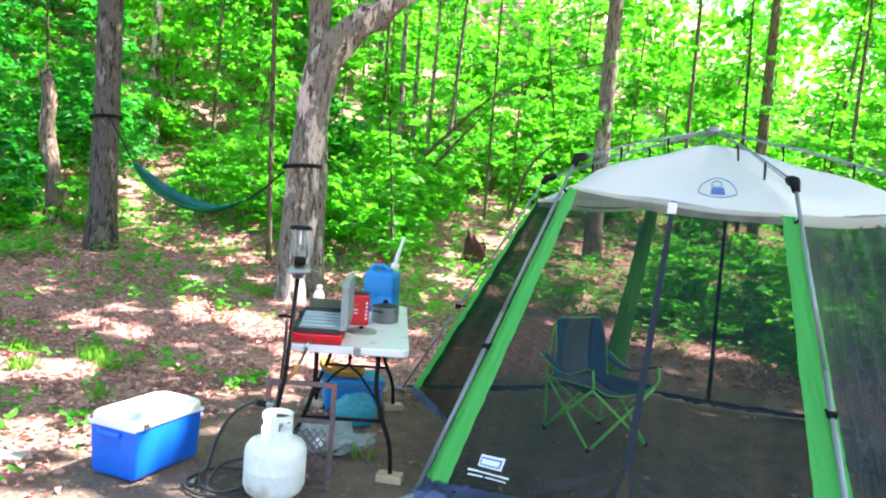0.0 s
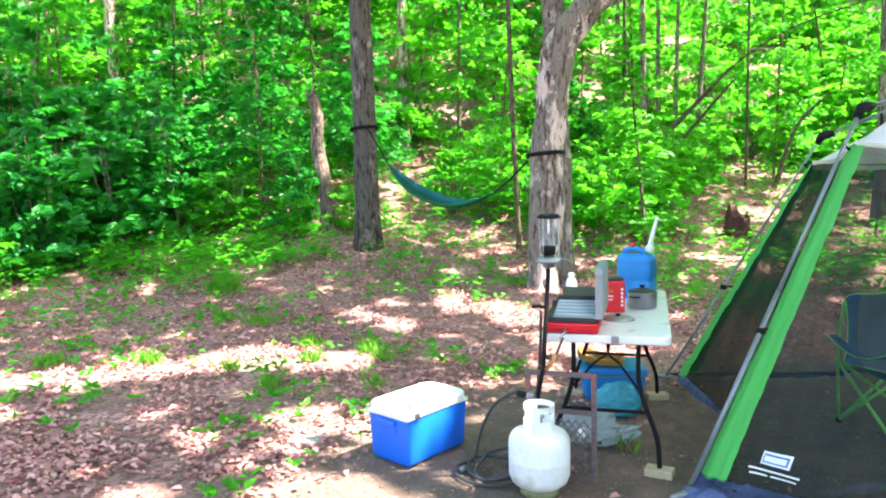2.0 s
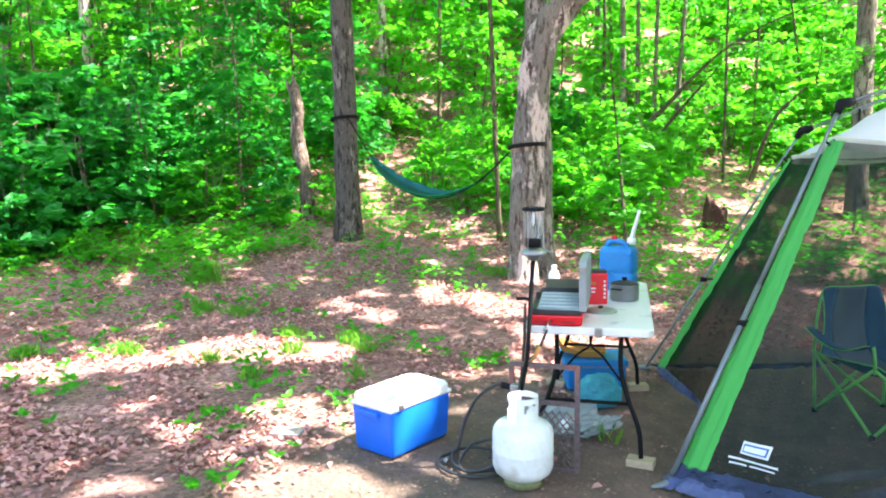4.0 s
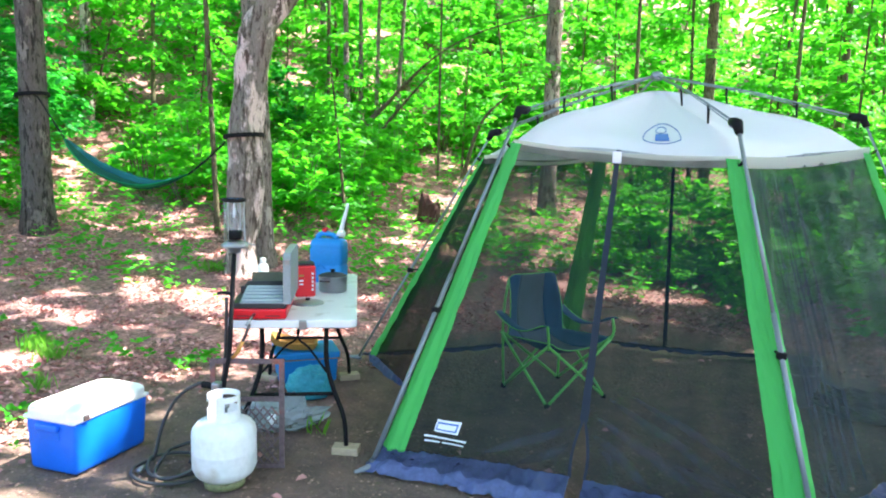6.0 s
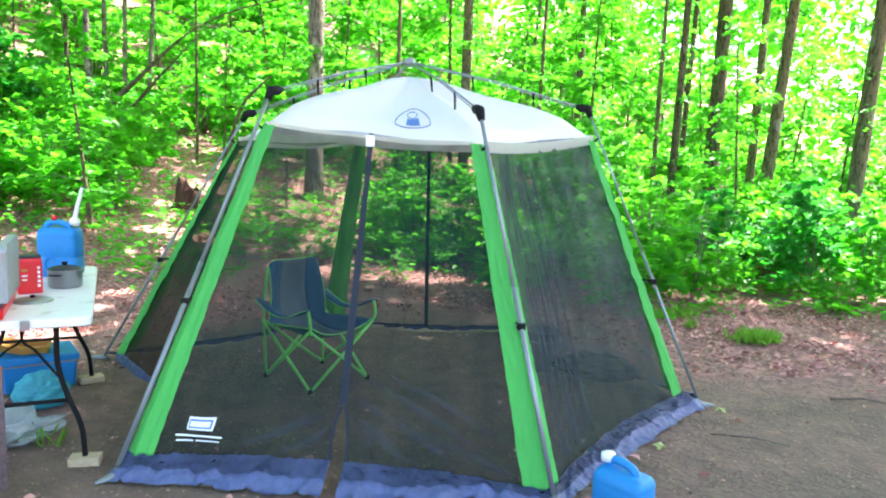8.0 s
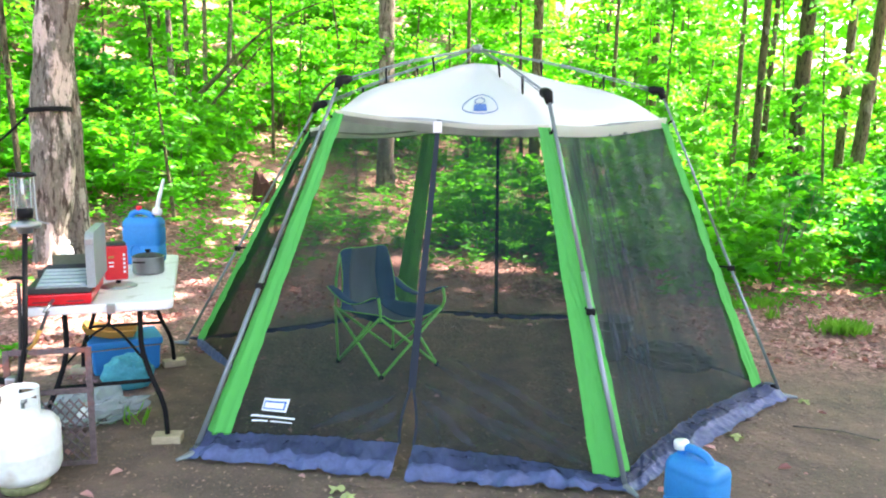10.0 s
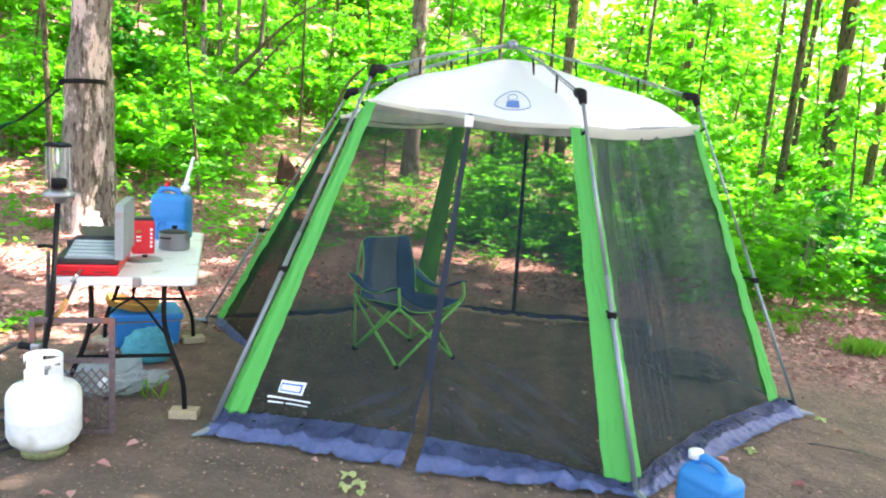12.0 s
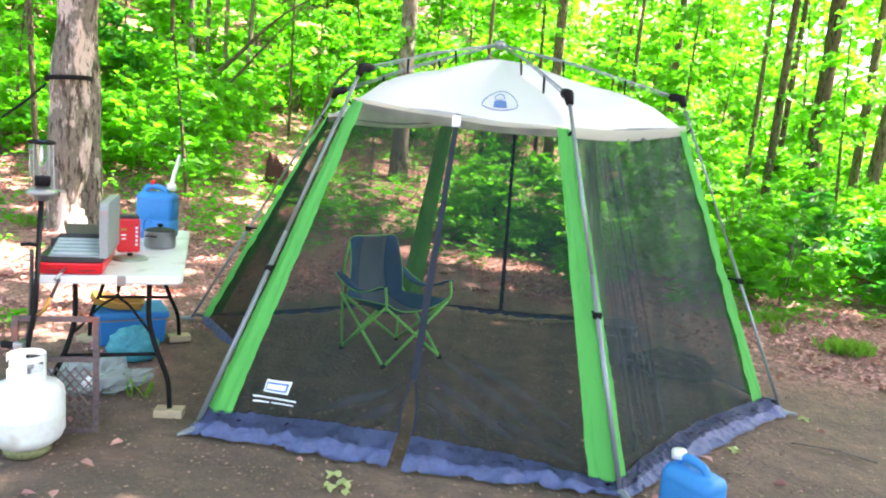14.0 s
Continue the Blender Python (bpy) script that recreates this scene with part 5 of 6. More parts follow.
# maker's mark as a plain shape, and two lines of print too small to read, as bars
part("wall_mark", on_wall(1, 0.150, 0.086, 0.070, 0.036, 0.010), M_PRINT, SHELTER, "white printed badge")
part("wall_mark_field", on_wall(1, 0.150, 0.086, 0.060, 0.024, 0.013), M_LOGO_BLUE, SHELTER)
part("wall_mark_stroke", on_wall(1, 0.150, 0.086, 0.052, 0.015, 0.016), M_PRINT, SHELTER)
part("wall_print", on_wall(1, 0.152, 0.052, 0.120, 0.0055, 0.010), M_PRINT, SHELTER, "small white print")
part("wall_print", on_wall(1, 0.118, 0.038, 0.04, 0.0045, 0.010), M_PRINT, SHELTER)
part("wall_print", on_wall(1, 0.175, 0.038, 0.06, 0.0045, 0.010), M_PRINT, SHELTER)


def roof_point(u, v):
    s = SHOULDER[1].lerp(SHOULDER[2], u) + Vector((0, 0, -0.05 * math.sin(math.pi * u)))
    a = EAVE[1].lerp(EAVE[2], u)
    a = inward(a, 0.06 * math.sin(math.pi * u)) + Vector((0, 0, -0.03 * math.sin(math.pi * u)))
    if v < 0:
        p = s.lerp(a, -v)
    else:
        p = s.lerp(PEAK, v) + Vector((0, 0, swell(u, v)))
    return p + Vector((0.0, -0.35, 0.94)) * 0.006


def roof_mark():
    ring = []
    for k in range(36):
        a = 2 * math.pi * k / 36
        ring.append(roof_point(0.70 + 0.105 * math.cos(a), 0.10 + (0.34 if math.sin(a) < 0 else 0.24) * math.sin(a)))
    part("roof_mark", tube_bm(ring, 0.0024, 4, closed=True), M_LOGO_BLUE, SHELTER, "round blue printed emblem")
    small = [roof_point(0.70 + 0.035 * math.cos(2 * math.pi * k / 16), 0.20 + 0.07 * math.sin(2 * math.pi * k / 16)) for k in range(16)]
    part("roof_mark", tube_bm(small, 0.0024, 4, closed=True), M_LOGO_BLUE, SHELTER)
    part("roof_mark", sheet_bm(lambda u, v: roof_point(0.665 + 0.075 * u, -0.10 + 0.22 * v), 4, 4), M_LOGO_BLUE, SHELTER, "blue printed square")


roof_mark()


def build_chain():
    p = EAVE[1].lerp(LOW[1], 0.12) + Vector((0.16, 0.22, 0))
    t = thing("hanging_chain", Matrix.Translation(p), "thin dark chain hanging inside the shelter corner", "chain")
    bm = bmesh.new()
    for k in range(14):
        z = -k * 0.022
        r = [Vector((0.006 * math.cos(a), 0, 0.013 * math.sin(a) + z)) if k % 2 else Vector((0, 0.006 * math.cos(a), 0.013 * math.sin(a) + z)) for a in (i * math.pi / 4 for i in range(8))]
        tube_bm(r, 0.0025, 4, bm, True)
    part("links", bm, M_IRON, t)


build_chain()

# ---- camp table and what stands on it ----
TABLE = pose(-1.989, 4.299, 0, 0, 0, 21.9)
TOP = 0.79


def on_table(x, y, turn=0.0):
    return TABLE @ pose(x, y, TOP, 0, 0, turn)


def on_ground(x, y, turn=0.0, z=0.0):
    return pose(x, y, land(x, y) + z, 0, 0, turn)


def build_table():
    t = thing("folding_table", TABLE, "white plastic folding table with black legs standing on wood blocks", "table")
    bm = box_bm(0.70, 1.60, 0.045, (0, 0, TOP - 0.045), 0.0)
    vert = [e for e in bm.edges if abs((e.verts[0].co - e.verts[1].co).z) > 0.02]
    bmesh.ops.bevel(bm, geom=vert, offset=0.05, segments=5, profile=0.5, affect="EDGES")
    bmesh.ops.bevel(bm, geom=[e for e in bm.edges if abs((e.verts[0].co - e.verts[1].co).z) < 0.001 and len(e.link_faces) == 2], offset=0.008, segments=2, profile=0.5, affect="EDGES")
    part("tabletop", bm, M_TABLE, t, "white moulded tabletop")
    for end in (-1, 1):
        y = 0.62 * end
        for s in (-1, 1):
            pts = arc([(s * 0.18, y, TOP - 0.045), (s * 0.18, y + 0.01 * end, 0.52), (s * 0.22, y + 0.03 * end, 0.36), (s * 0.28, y + 0.065 * end, 0.2), (s * 0.295, y + 0.08 * end, 0.04)], 4)
            part("leg", tube_bm(pts, 0.0135, 10), M_BLACK, t, "", True)
        part("crossbar", tube_bm([(-0.235, y + 0.03 * end, 0.33), (0.235, y + 0.03 * end, 0.33)], 0.011, 8), M_BLACK, t, "", True)
        part("top_bar", tube_bm([(-0.28, y, TOP - 0.055), (0.28, y, TOP - 0.055)], 0.011, 8), M_BLACK, t, "", True)
        for s in (-1, 1):
            part("brace", tube_bm(arc([(s * 0.18, y, 0.45), (s * 0.07, y * 0.8, 0.56), (0.0, y * 0.62, 0.60), (0.0, y * 0.3, TOP - 0.06)], 4), 0.007, 6), M_BLACK, t, "", True)
    part("clamp", box_bm(0.04, 0.02, 0.05, (0.06, -0.805, TOP - 0.05), 0.004), M_STEEL, t, "small steel tablecloth clamp")
    part("side_rail", tube_bm([(0.30, -0.6, TOP - 0.06), (0.30, 0.6, TOP - 0.06)], 0.012, 6), M_BLACK, t)
    part("side_rail", tube_bm([(-0.30, -0.6, TOP - 0.06), (-0.30, 0.6, TOP - 0.06)], 0.012, 6), M_BLACK, t)


def build_block(x, y, turn):
    t = thing("wood_block", on_ground(x, y, turn), "short offcut of raw lumber under a table leg", "block", "blocks under the table legs")
    part("body", box_bm(0.15, 0.09, 0.045, (0, 0, -0.005), 0.004), M_WOOD, t)


build_table()
for lx, ly, turn in ((0.295, -0.70, 10), (0.295, 0.70, 35), (-0.295, -0.70, -20), (-0.295, 0.70, 5)):
    p = TABLE @ Vector((lx, ly, 0))
    build_block(p.x, p.y, turn)


def build_stove():
    t = thing("camp_stove", on_table(-0.175, -0.54), "red two-burner camp stove with grey griddle and open lid", "stove")
    part("tray", box_bm(0.292, 0.52, 0.055, (0, 0, 0.006), 0.008, taper=1.03), M_RED, t, "red enamel tray")
    part("rim", box_bm(0.285, 0.50, 0.035, (0, 0, 0.060), 0.006), M_IRON, t, "black stove rim")
    for sx in (-1, 1):
        for z in (0.022, 0.036, 0.050):
            part("vent", box_bm(0.075, 0.003, 0.005, (sx * 0.075, -0.2625, z), 0.0), M_IRON, t, "dark vent slot")
    part("griddle", box_bm(0.232, 0.27, 0.014, (0, 0, 0), 0.003), M_GRIDDLE, t, "blue-grey ridged griddle plate", False, pose(0.018, -0.115, 0.104, 9, 0, 0))
    for k in range(5):
        part("ridge", tube_bm([(-0.088, -0.225 + k * 0.055, 0.103 + k * 0.0087), (0.124, -0.225 + k * 0.055, 0.103 + k * 0.0087)], 0.0075, 8), M_GRILL, t, "", True)
    part("griddle_rim", box_bm(0.27, 0.012, 0.045, (0, 0.027, 0.092), 0.003), M_IRON, t)
    part("grate", box_bm(0.24, 0.19, 0.02, (0.01, 0.14, 0.096), 0.004), M_IRON, t, "black cast grate")
    part("wind_screen", box_bm(0.23, 0.008, 0.085, (0.015, 0.235, 0.10), 0.003), M_OLIVE, t, "dark olive wind screen")
    for k in range(5):
        part("grate_bar", tube_bm([(-0.12, 0.045 + k * 0.04, 0.13), (0.12, 0.045 + k * 0.04, 0.13)], 0.006, 6), M_IRON, t, "", True)
    # the lid stands open on the long side
    bm = box_bm(0.040, 0.50, 0.275, (0.150, 0.0, 0.085), 0.0)
    ed = [e for e in bm.edges if abs((e.verts[0].co - e.verts[1].co).x) > 0.02 and e.verts[0].co.z > 0.2]
    bmesh.ops.bevel(bm, geom=ed, offset=0.05, segments=5, profile=0.5, affect="EDGES")
    lid = part("lid", bm, M_LID_GREY, t, "grey steel lid standing open")
    part("lid_latch", box_bm(0.03, 0.006, 0.03, (0.150, -0.253, 0.30), 0.003), M_STEEL, lid)
    part("regulator", tube_bm([(-0.02, -0.26, 0.035), (-0.03, -0.34, 0.02), (-0.045, -0.37, 0.0)], 0.008, 8), M_STEEL, t, "steel gas pipe", True)


def build_can():
    t = thing("red_canister", on_table(0.02, -0.09, 12), "red square tin with yellow and white markings", "tin")
    part("body", box_bm(0.125, 0.10, 0.20, (0, 0, 0), 0.012, 3), M_RED, t)
    part("cap", box_bm(0.115, 0.09, 0.018, (0, 0, 0.198), 0.006), M_IRON, t, "dark lid")
    for z, w, x in ((0.13, 0.03, -0.028), (0.10, 0.028, -0.028), (0.078, 0.024, -0.028)):
        part("marking", box_bm(w, 0.003, 0.013 if z > 0.11 else 0.009, (x, -0.0515, z), 0.0), M_YELLOW if z > 0.11 else M_PRINT, t)
    for z in (0.14, 0.115, 0.09, 0.065, 0.04):
        part("marking", box_bm(0.013, 0.003, 0.014, (0.042, -0.0515, z), 0.0), M_PRINT, t)


def jug(name, m, label, spout):
    t = thing(name, m, label, "water jug")
    bm = bmesh.new()
    rows = [(0.0, 0.85, 0.85), (0.015, 0.97, 0.97), (0.05, 1, 1), (0.115, 1, 1), (0.12, 0.965, 0.965), (0.13, 0.965, 0.965), (0.135, 1, 1), (0.235, 1, 1), (0.245, 0.97, 0.97), (0.255, 1, 1), (0.275, 0.985, 0.95), (0.295, 0.93, 0.78), (0.305, 0.85, 0.55)]
    rings = []
    for z, kx, ky in rows:
        ring = []
        for k in range(32):
            a = 2 * math.pi * k / 32
            cx, cy = math.cos(a), math.sin(a)
            p = 0.36
            ring.append(bm.verts.new((math.copysign(abs(cx) ** p, cx) * 0.122 * kx, math.copysign(abs(cy) ** p, cy) * 0.085 * ky, z)))
        rings.append(ring)
    for a, b in zip(rings, rings[1:]):
        for k in range(32):
            bm.faces.new((a[k], a[(k + 1) % 32], b[(k + 1) % 32], b[k]))
    bm.faces.new(rings[0][::-1])
    bm.faces.new(rings[-1])
    part("body", bm, M_JUG, t, "azure blue ribbed body", True)
    part("handle", tube_bm(arc([(-0.088, 0, 0.280), (-0.078, 0, 0.322), (-0.045, 0, 0.340), (0.0, 0, 0.338), (0.045, 0, 0.322), (0.062, 0, 0.285)], 5), 0.019, 10), M_JUG, t, "", True)
    part("recess", tube_bm(arc([(-0.055, -0.088, 0.04), (-0.06, -0.09, 0.10), (-0.03, -0.09, 0.13), (0.0, -0.088, 0.10)], 4), 0.006, 6), M_JUG, t)
    if spout:
        part("vent_cap", lathe_bm([(0, 0), (0.018, 0), (0.018, 0.025), (0.012, 0.03), (0, 0.03)], 14), M_RED, t, "red vent cap", True, Matrix.Translation((-0.03, 0, 0.352)))
        part("spout_base", lathe_bm([(0, 0), (0.03, 0), (0.032, 0.03), (0.02, 0.045), (0, 0.045)], 16), M_BOTTLE, t, "white screw collar", True, pose(0.085, 0, 0.325, 0, 14, 0))
        part("spout", tube_bm(arc([(0.09, 0, 0.36), (0.105, 0, 0.43), (0.125, 0, 0.50), (0.14, 0, 0.56)], 4), [0.017, 0.016, 0.015, 0.014, 0.014, 0.0135, 0.013, 0.0125, 0.012, 0.0115, 0.011, 0.0105, 0.01], 10), M_BOTTLE, t, "white plastic pouring spout", True)
    else:
        part("cap", lathe_bm([(0, 0), (0.032, 0), (0.032, 0.03), (0.028, 0.036), (0, 0.036)], 20), M_BOTTLE, t, "white screw cap", True, pose(-0.085, 0, 0.325, 0, -8, 0))
    return t


def build_pot():
    t = thing("cooking_pot", on_table(0.19, 0.06, 62), "small stainless steel cooking pot with dark lid", "pot")
    part("body", lathe_bm([(0, 0.002), (0.085, 0.002), (0.092, 0.012), (0.092, 0.10), (0.097, 0.104), (0.094, 0.107), (0.088, 0.104), (0.088, 0.016), (0, 0.012)], 32), M_STEEL, t, "", True)
    part("lid", lathe_bm([(0, 0.128), (0.03, 0.126), (0.07, 0.118), (0.093, 0.106), (0.09, 0.102), (0, 0.102)], 32), M_IRON, t, "dark pot lid", True)
    part("knob", lathe_bm([(0, 0.150), (0.016, 0.148), (0.018, 0.14), (0.009, 0.128), (0, 0.126)], 12), M_BLACK, t, "", True)
    for s in (-1, 1):
        part("handle", tube_bm(arc([(s * 0.09, -0.03, 0.08), (s * 0.125, -0.02, 0.085), (s * 0.125, 0.02, 0.085), (s * 0.09, 0.03, 0.08)], 4), 0.005, 6), M_BLACK, t, "", True)


def build_plate():
    t = thing("pan_lid", on_table(0.055, -0.335), "shiny round steel lid lying on the table", "lid")
    part("disc", lathe_bm([(0, 0.020), (0.06, 0.018), (0.085, 0.012), (0.10, 0.004), (0.098, 0.0), (0, 0.003)], 32), M_STEEL, t, "", True)
    part("knob", lathe_bm([(0, 0.034), (0.014, 0.032), (0.014, 0.022), (0.008, 0.012), (0, 0.011)], 12), M_BLACK, t, "", True)


def build_bottle():
    t = thing("sauce_bottle", on_table(-0.275, 0.20), "small white bottle with a red base band", "bottle")
    part("body", lathe_bm([(0, 0.0), (0.036, 0), (0.038, 0.01), (0.038, 0.13), (0.03, 0.155), (0.016, 0.165), (0, 0.165)], 20), M_BOTTLE, t, "", True)
    part("band", lathe_bm([(0.0385, 0.02), (0.0395, 0.02), (0.0395, 0.085), (0.0385, 0.085)], 20), M_RED, t, "", True)
    part("cap", lathe_bm([(0, 0.164), (0.02, 0.164), (0.02, 0.195), (0.015, 0.2), (0, 0.2)], 16), M_BOTTLE, t, "", True)


build_stove()
build_can()
jug("water_jug", on_table(0.15, 0.46, -18), "azure blue plastic water jug with white spout on the table", True)
build_pot()
build_plate()
build_bottle()
jug("water_jug", on_ground(1.145, 3.08, -50), "azure blue plastic water jug with white cap beside the shelter", False)

# ---- gas, lantern, cooler ----


def build_tank():
    t = thing("propane_tank", on_ground(-1.885, 3.2, 185), "white steel propane tank with mossy foot ring", "gas tank")
    r = 0.16
    prof = [(0.0, 0.035), (0.07, 0.036), (0.115, 0.045), (0.145, 0.07), (r, 0.105), (r, 0.185), (r + 0.0015, 0.19), (r, 0.195), (r, 0.275), (0.155, 0.30), (0.138, 0.324), (0.105, 0.340), (0.05, 0.349), (0, 0.35)]
    part("body", lathe_bm(prof, 40), M_TANK, t, "", True)
    part("foot_ring", lathe_bm([(0.098, 0.0), (0.102, 0.0), (0.106, 0.05), (0.102, 0.05), (0.098, 0.0)], 36), M_TANK_FOOT, t, "worn mossy foot ring", True)
    # collar with hand holes
    bm = bmesh.new()
    cols = 36
    for k in range(cols):
        a0, a1 = 2 * math.pi * k / cols, 2 * math.pi * (k + 1) / cols
        mid = math.degrees((a0 + a1) / 2) % 360
        if 40 < mid < 95:
            continue
        spans = [(0.34, 0.40), (0.445, 0.475)] if (mid // 30) % 4 in (0, 1) else [(0.34, 0.475)]
        for z0, z1 in spans:
            vs = [bm.verts.new((rr * math.cos(a), rr * math.sin(a), z)) for rr in (0.078, 0.081) for a, z in ((a0, z0), (a1, z0), (a1, z1), (a0, z1))]
            for f in ((0, 1, 2, 3), (7, 6, 5, 4), (0, 4, 5, 1), (2, 6, 7, 3), (1, 5, 6, 2), (0, 3, 7, 4)):
                bm.faces.new([vs[q] for q in f])
    bmesh.ops.remove_doubles(bm, verts=bm.verts, dist=0.0005)
    part("collar", bm, M_TANK, t, "slotted white collar")
    part("valve", lathe_bm([(0, 0.345), (0.018, 0.345), (0.018, 0.40), (0.03, 0.405), (0.03, 0.425), (0, 0.43)], 14), M_STEEL, t, "brass and steel valve", True)


def build_post():
    t = thing("gas_lantern", on_ground(-1.925, 3.385), "gas camping lantern with glass globe on a tall black post", "lantern")
    part("post", tube_bm([(-0.13, -0.055, 0.0), (-0.085, -0.04, 0.3), (-0.03, -0.015, 0.62), (0.0, 0.0, 1.195)], 0.0125, 10), M_BLACK, t, "slim black gas post", True)
    part("coupling", box_bm(0.05, 0.05, 0.06, (-0.085, -0.045, 0.42), 0.01), M_STEEL, t, "steel gas coupling")
    part("knob", tube_bm([(-0.09, -0.045, 0.455), (-0.17, -0.05, 0.46)], 0.018, 10), M_BLACK, t)
    def ring(prof, mat, name, label=""):
        part(name, lathe_bm(prof, 24), mat, t, label, True)
    ring([(0, 1.165), (0.03, 1.165), (0.035, 1.185), (0.066, 1.193), (0.07, 1.207), (0.045, 1.225), (0, 1.235)], M_STEEL, "burner_base", "steel burner base")
    ring([(0, 1.235), (0.036, 1.235), (0.04, 1.280), (0, 1.285)], M_BLACK, "collar", "black collar")
    ring([(0.046, 1.280), (0.052, 1.290), (0.052, 1.420), (0.046, 1.430)], M_GLASS, "globe", "clear glass globe")
    ring([(0, 1.345), (0.004, 1.345), (0.007, 1.365), (0.007, 1.385), (0.004, 1.420), (0, 1.420)], M_PRINT, "mantle", "white mantle")
    ring([(0.052, 1.447), (0.06, 1.441), (0.062, 1.431), (0.052, 1.427), (0.046, 1.435)], M_BLACK, "hood", "dark open hood ring")
    for k in range(2):
        part("cross_bar", box_bm(0.115, 0.012, 0.012, (0, 0, 1.433), 0.002), M_CHAIR_NAVY, t, "dark blue cross bar", False, pose(0, 0, 0, 0, 0, 45 + 90 * k))
    for k in range(4):
        a = k * math.pi / 2
        part("cage_wire", tube_bm([(0.058 * math.cos(a), 0.058 * math.sin(a), 1.215), (0.058 * math.cos(a), 0.058 * math.sin(a), 1.435)], 0.0025, 6), M_STEEL, t)
    part("bail", tube_bm(arc([(0.058, 0, 1.40), (0.066, -0.01, 1.30), (0.075, -0.02, 1.235), (0.10, -0.03, 1.222), (0.135, -0.03, 1.215)], 5), 0.003, 6), M_STEEL, t, "thin wire bail hanging down")
    part("side_valve", tube_bm([(-0.018, -0.01, 0.95), (-0.05, -0.02, 0.955), (-0.085, -0.03, 0.95)], 0.009, 8), M_BLACK, t)


def build_hose():
    t = thing("gas_hose", on_ground(-2.0, 3.3), "black rubber gas hose coiled on the ground beside the tank", "hose")
    pts = [(-0.03, 0.03, 0.455), (-0.12, 0.04, 0.46), (-0.26, 0.04, 0.36), (-0.34, 0.02, 0.20), (-0.36, -0.02, 0.05)]
    for k in range(34):                              # loose loops, some standing up on the others
        a = 2.9 + k * 0.5
        turn_no = k // 12.5
        r = 0.20 - 0.022 * turn_no + 0.025 * math.sin(k * 0.7)
        tilt = (0.008, 0.055, 0.10, 0.03)[int(turn_no) % 4]
        pts.append((-0.19 + 0.03 * turn_no + r * math.cos(a) * 1.1, -0.06 + r * math.sin(a) * 0.85, 0.014 + tilt * (1 + math.sin(a + 0.6)) + 0.004 * turn_no))
    part("line", tube_bm(arc(pts, 4), 0.0095, 8), M_RUBBER, t, "", True)
    part("fitting", tube_bm([(-0.37, -0.1, 0.018), (-0.36, -0.15, 0.018)], 0.014, 8), M_STEEL, t, "brass end fitting", True)
    pts = [(0.04, 0.06, 0.93), (0.02, 0.08, 0.7), (-0.02, 0.10, 0.45), (-0.10, 0.06, 0.16), (-0.16, 0.0, 0.03)]
    part("line", tube_bm(arc(pts, 5), 0.009, 8), M_RUBBER, t, "", True)
    pts = [(0.15, 0.10, 0.79), (0.10, 0.08, 0.66), (0.05, 0.07, 0.60), (-0.02, 0.07, 0.40), (-0.04, 0.06, 0.25)]
    part("line", tube_bm(arc(pts, 5), 0.008, 8), M_RUBBER, t, "", True)
    part("sleeve", tube_bm([(0.115, 0.085, 0.70), (0.09, 0.077, 0.64), (0.06, 0.072, 0.61)], 0.011, 8), M_YELLOW, t, "yellow hose sleeve", True)


def build_cooler():
    t = thing("cooler", on_ground(-2.775, 3.285, -4), "blue plastic cooler with closed white lid", "cooler")
    part("body", box_bm(0.315, 0.505, 0.305, (0, 0, 0.0), 0.03, 4, 1.06), M_BLUE, t, "blue moulded body", True)
    bm = box_bm(0.352, 0.555, 0.05, (0, 0, 0.296), 0.0)
    vert = [e for e in bm.edges if abs((e.verts[0].co - e.verts[1].co).z) > 0.02]
    bmesh.ops.bevel(bm, geom=vert, offset=0.085, segments=4, profile=0.5, affect="EDGES")
    bmesh.ops.bevel(bm, geom=[e for e in bm.edges if e.verts[0].co.z > 0.34 and e.verts[1].co.z > 0.34], offset=0.018, segments=3, profile=0.5, affect="EDGES")
    part("lid", bm, M_LID, t, "white moulded lid")
    part("lid_rim", box_bm(0.343, 0.543, 0.022, (0, 0, 0.280), 0.009), M_LID, t)
    for s in (-1, 1):
        part("handle", box_bm(0.15, 0.028, 0.035, (0, s * 0.277, 0.235), 0.01), M_BLUE, t, "blue grip")
        part("recess", box_bm(0.135, 0.012, 0.055, (0, s * 0.262, 0.187), 0.004), M_BLUE, t)
    part("catch", box_bm(0.012, 0.035, 0.03, (0.175, -0.19, 0.286), 0.004), M_RUST, t, "rust-stained catch")


def build_grate():
    t = thing("fire_grate", on_ground(-1.87, 3.405, 17.5), "rusty iron fire-pit grate standing on its edge", "grate")
    w, h, d = 0.36, 0.60, 0.02
    for x in (-w / 2, w / 2):
        part("upright", box_bm(0.028, 0.02, h, (x, 0, 0.0), 0.002), M_RUST, t)
    for z in (0.0, 0.37, h - 0.025):
        part("rail", box_bm(w - 0.03, 0.018, 0.026, (0, 0, z), 0.002), M_RUST, t)
    bm = bmesh.new()
    for k in range(-10, 11):
        for sg in (-1, 1):
            x0 = k * 0.042
            a, b = [], []
            for z in np.linspace(0.03, 0.34, 14):
                x = x0 + sg * (z - 0.18) * 0.8
                if abs(x) < w / 2 - 0.015:
                    a.append((x, 0.004 * sg, z))
            if len(a) > 1:
                tube_bm([a[0], a[-1]], 0.0048, 4, bm)
    part("expanded_mesh", bm, M_RUST, t, "diamond expanded metal mesh")


build_tank()
build_post()
build_hose()
build_cooler()
build_grate()

# ---- under the table ----


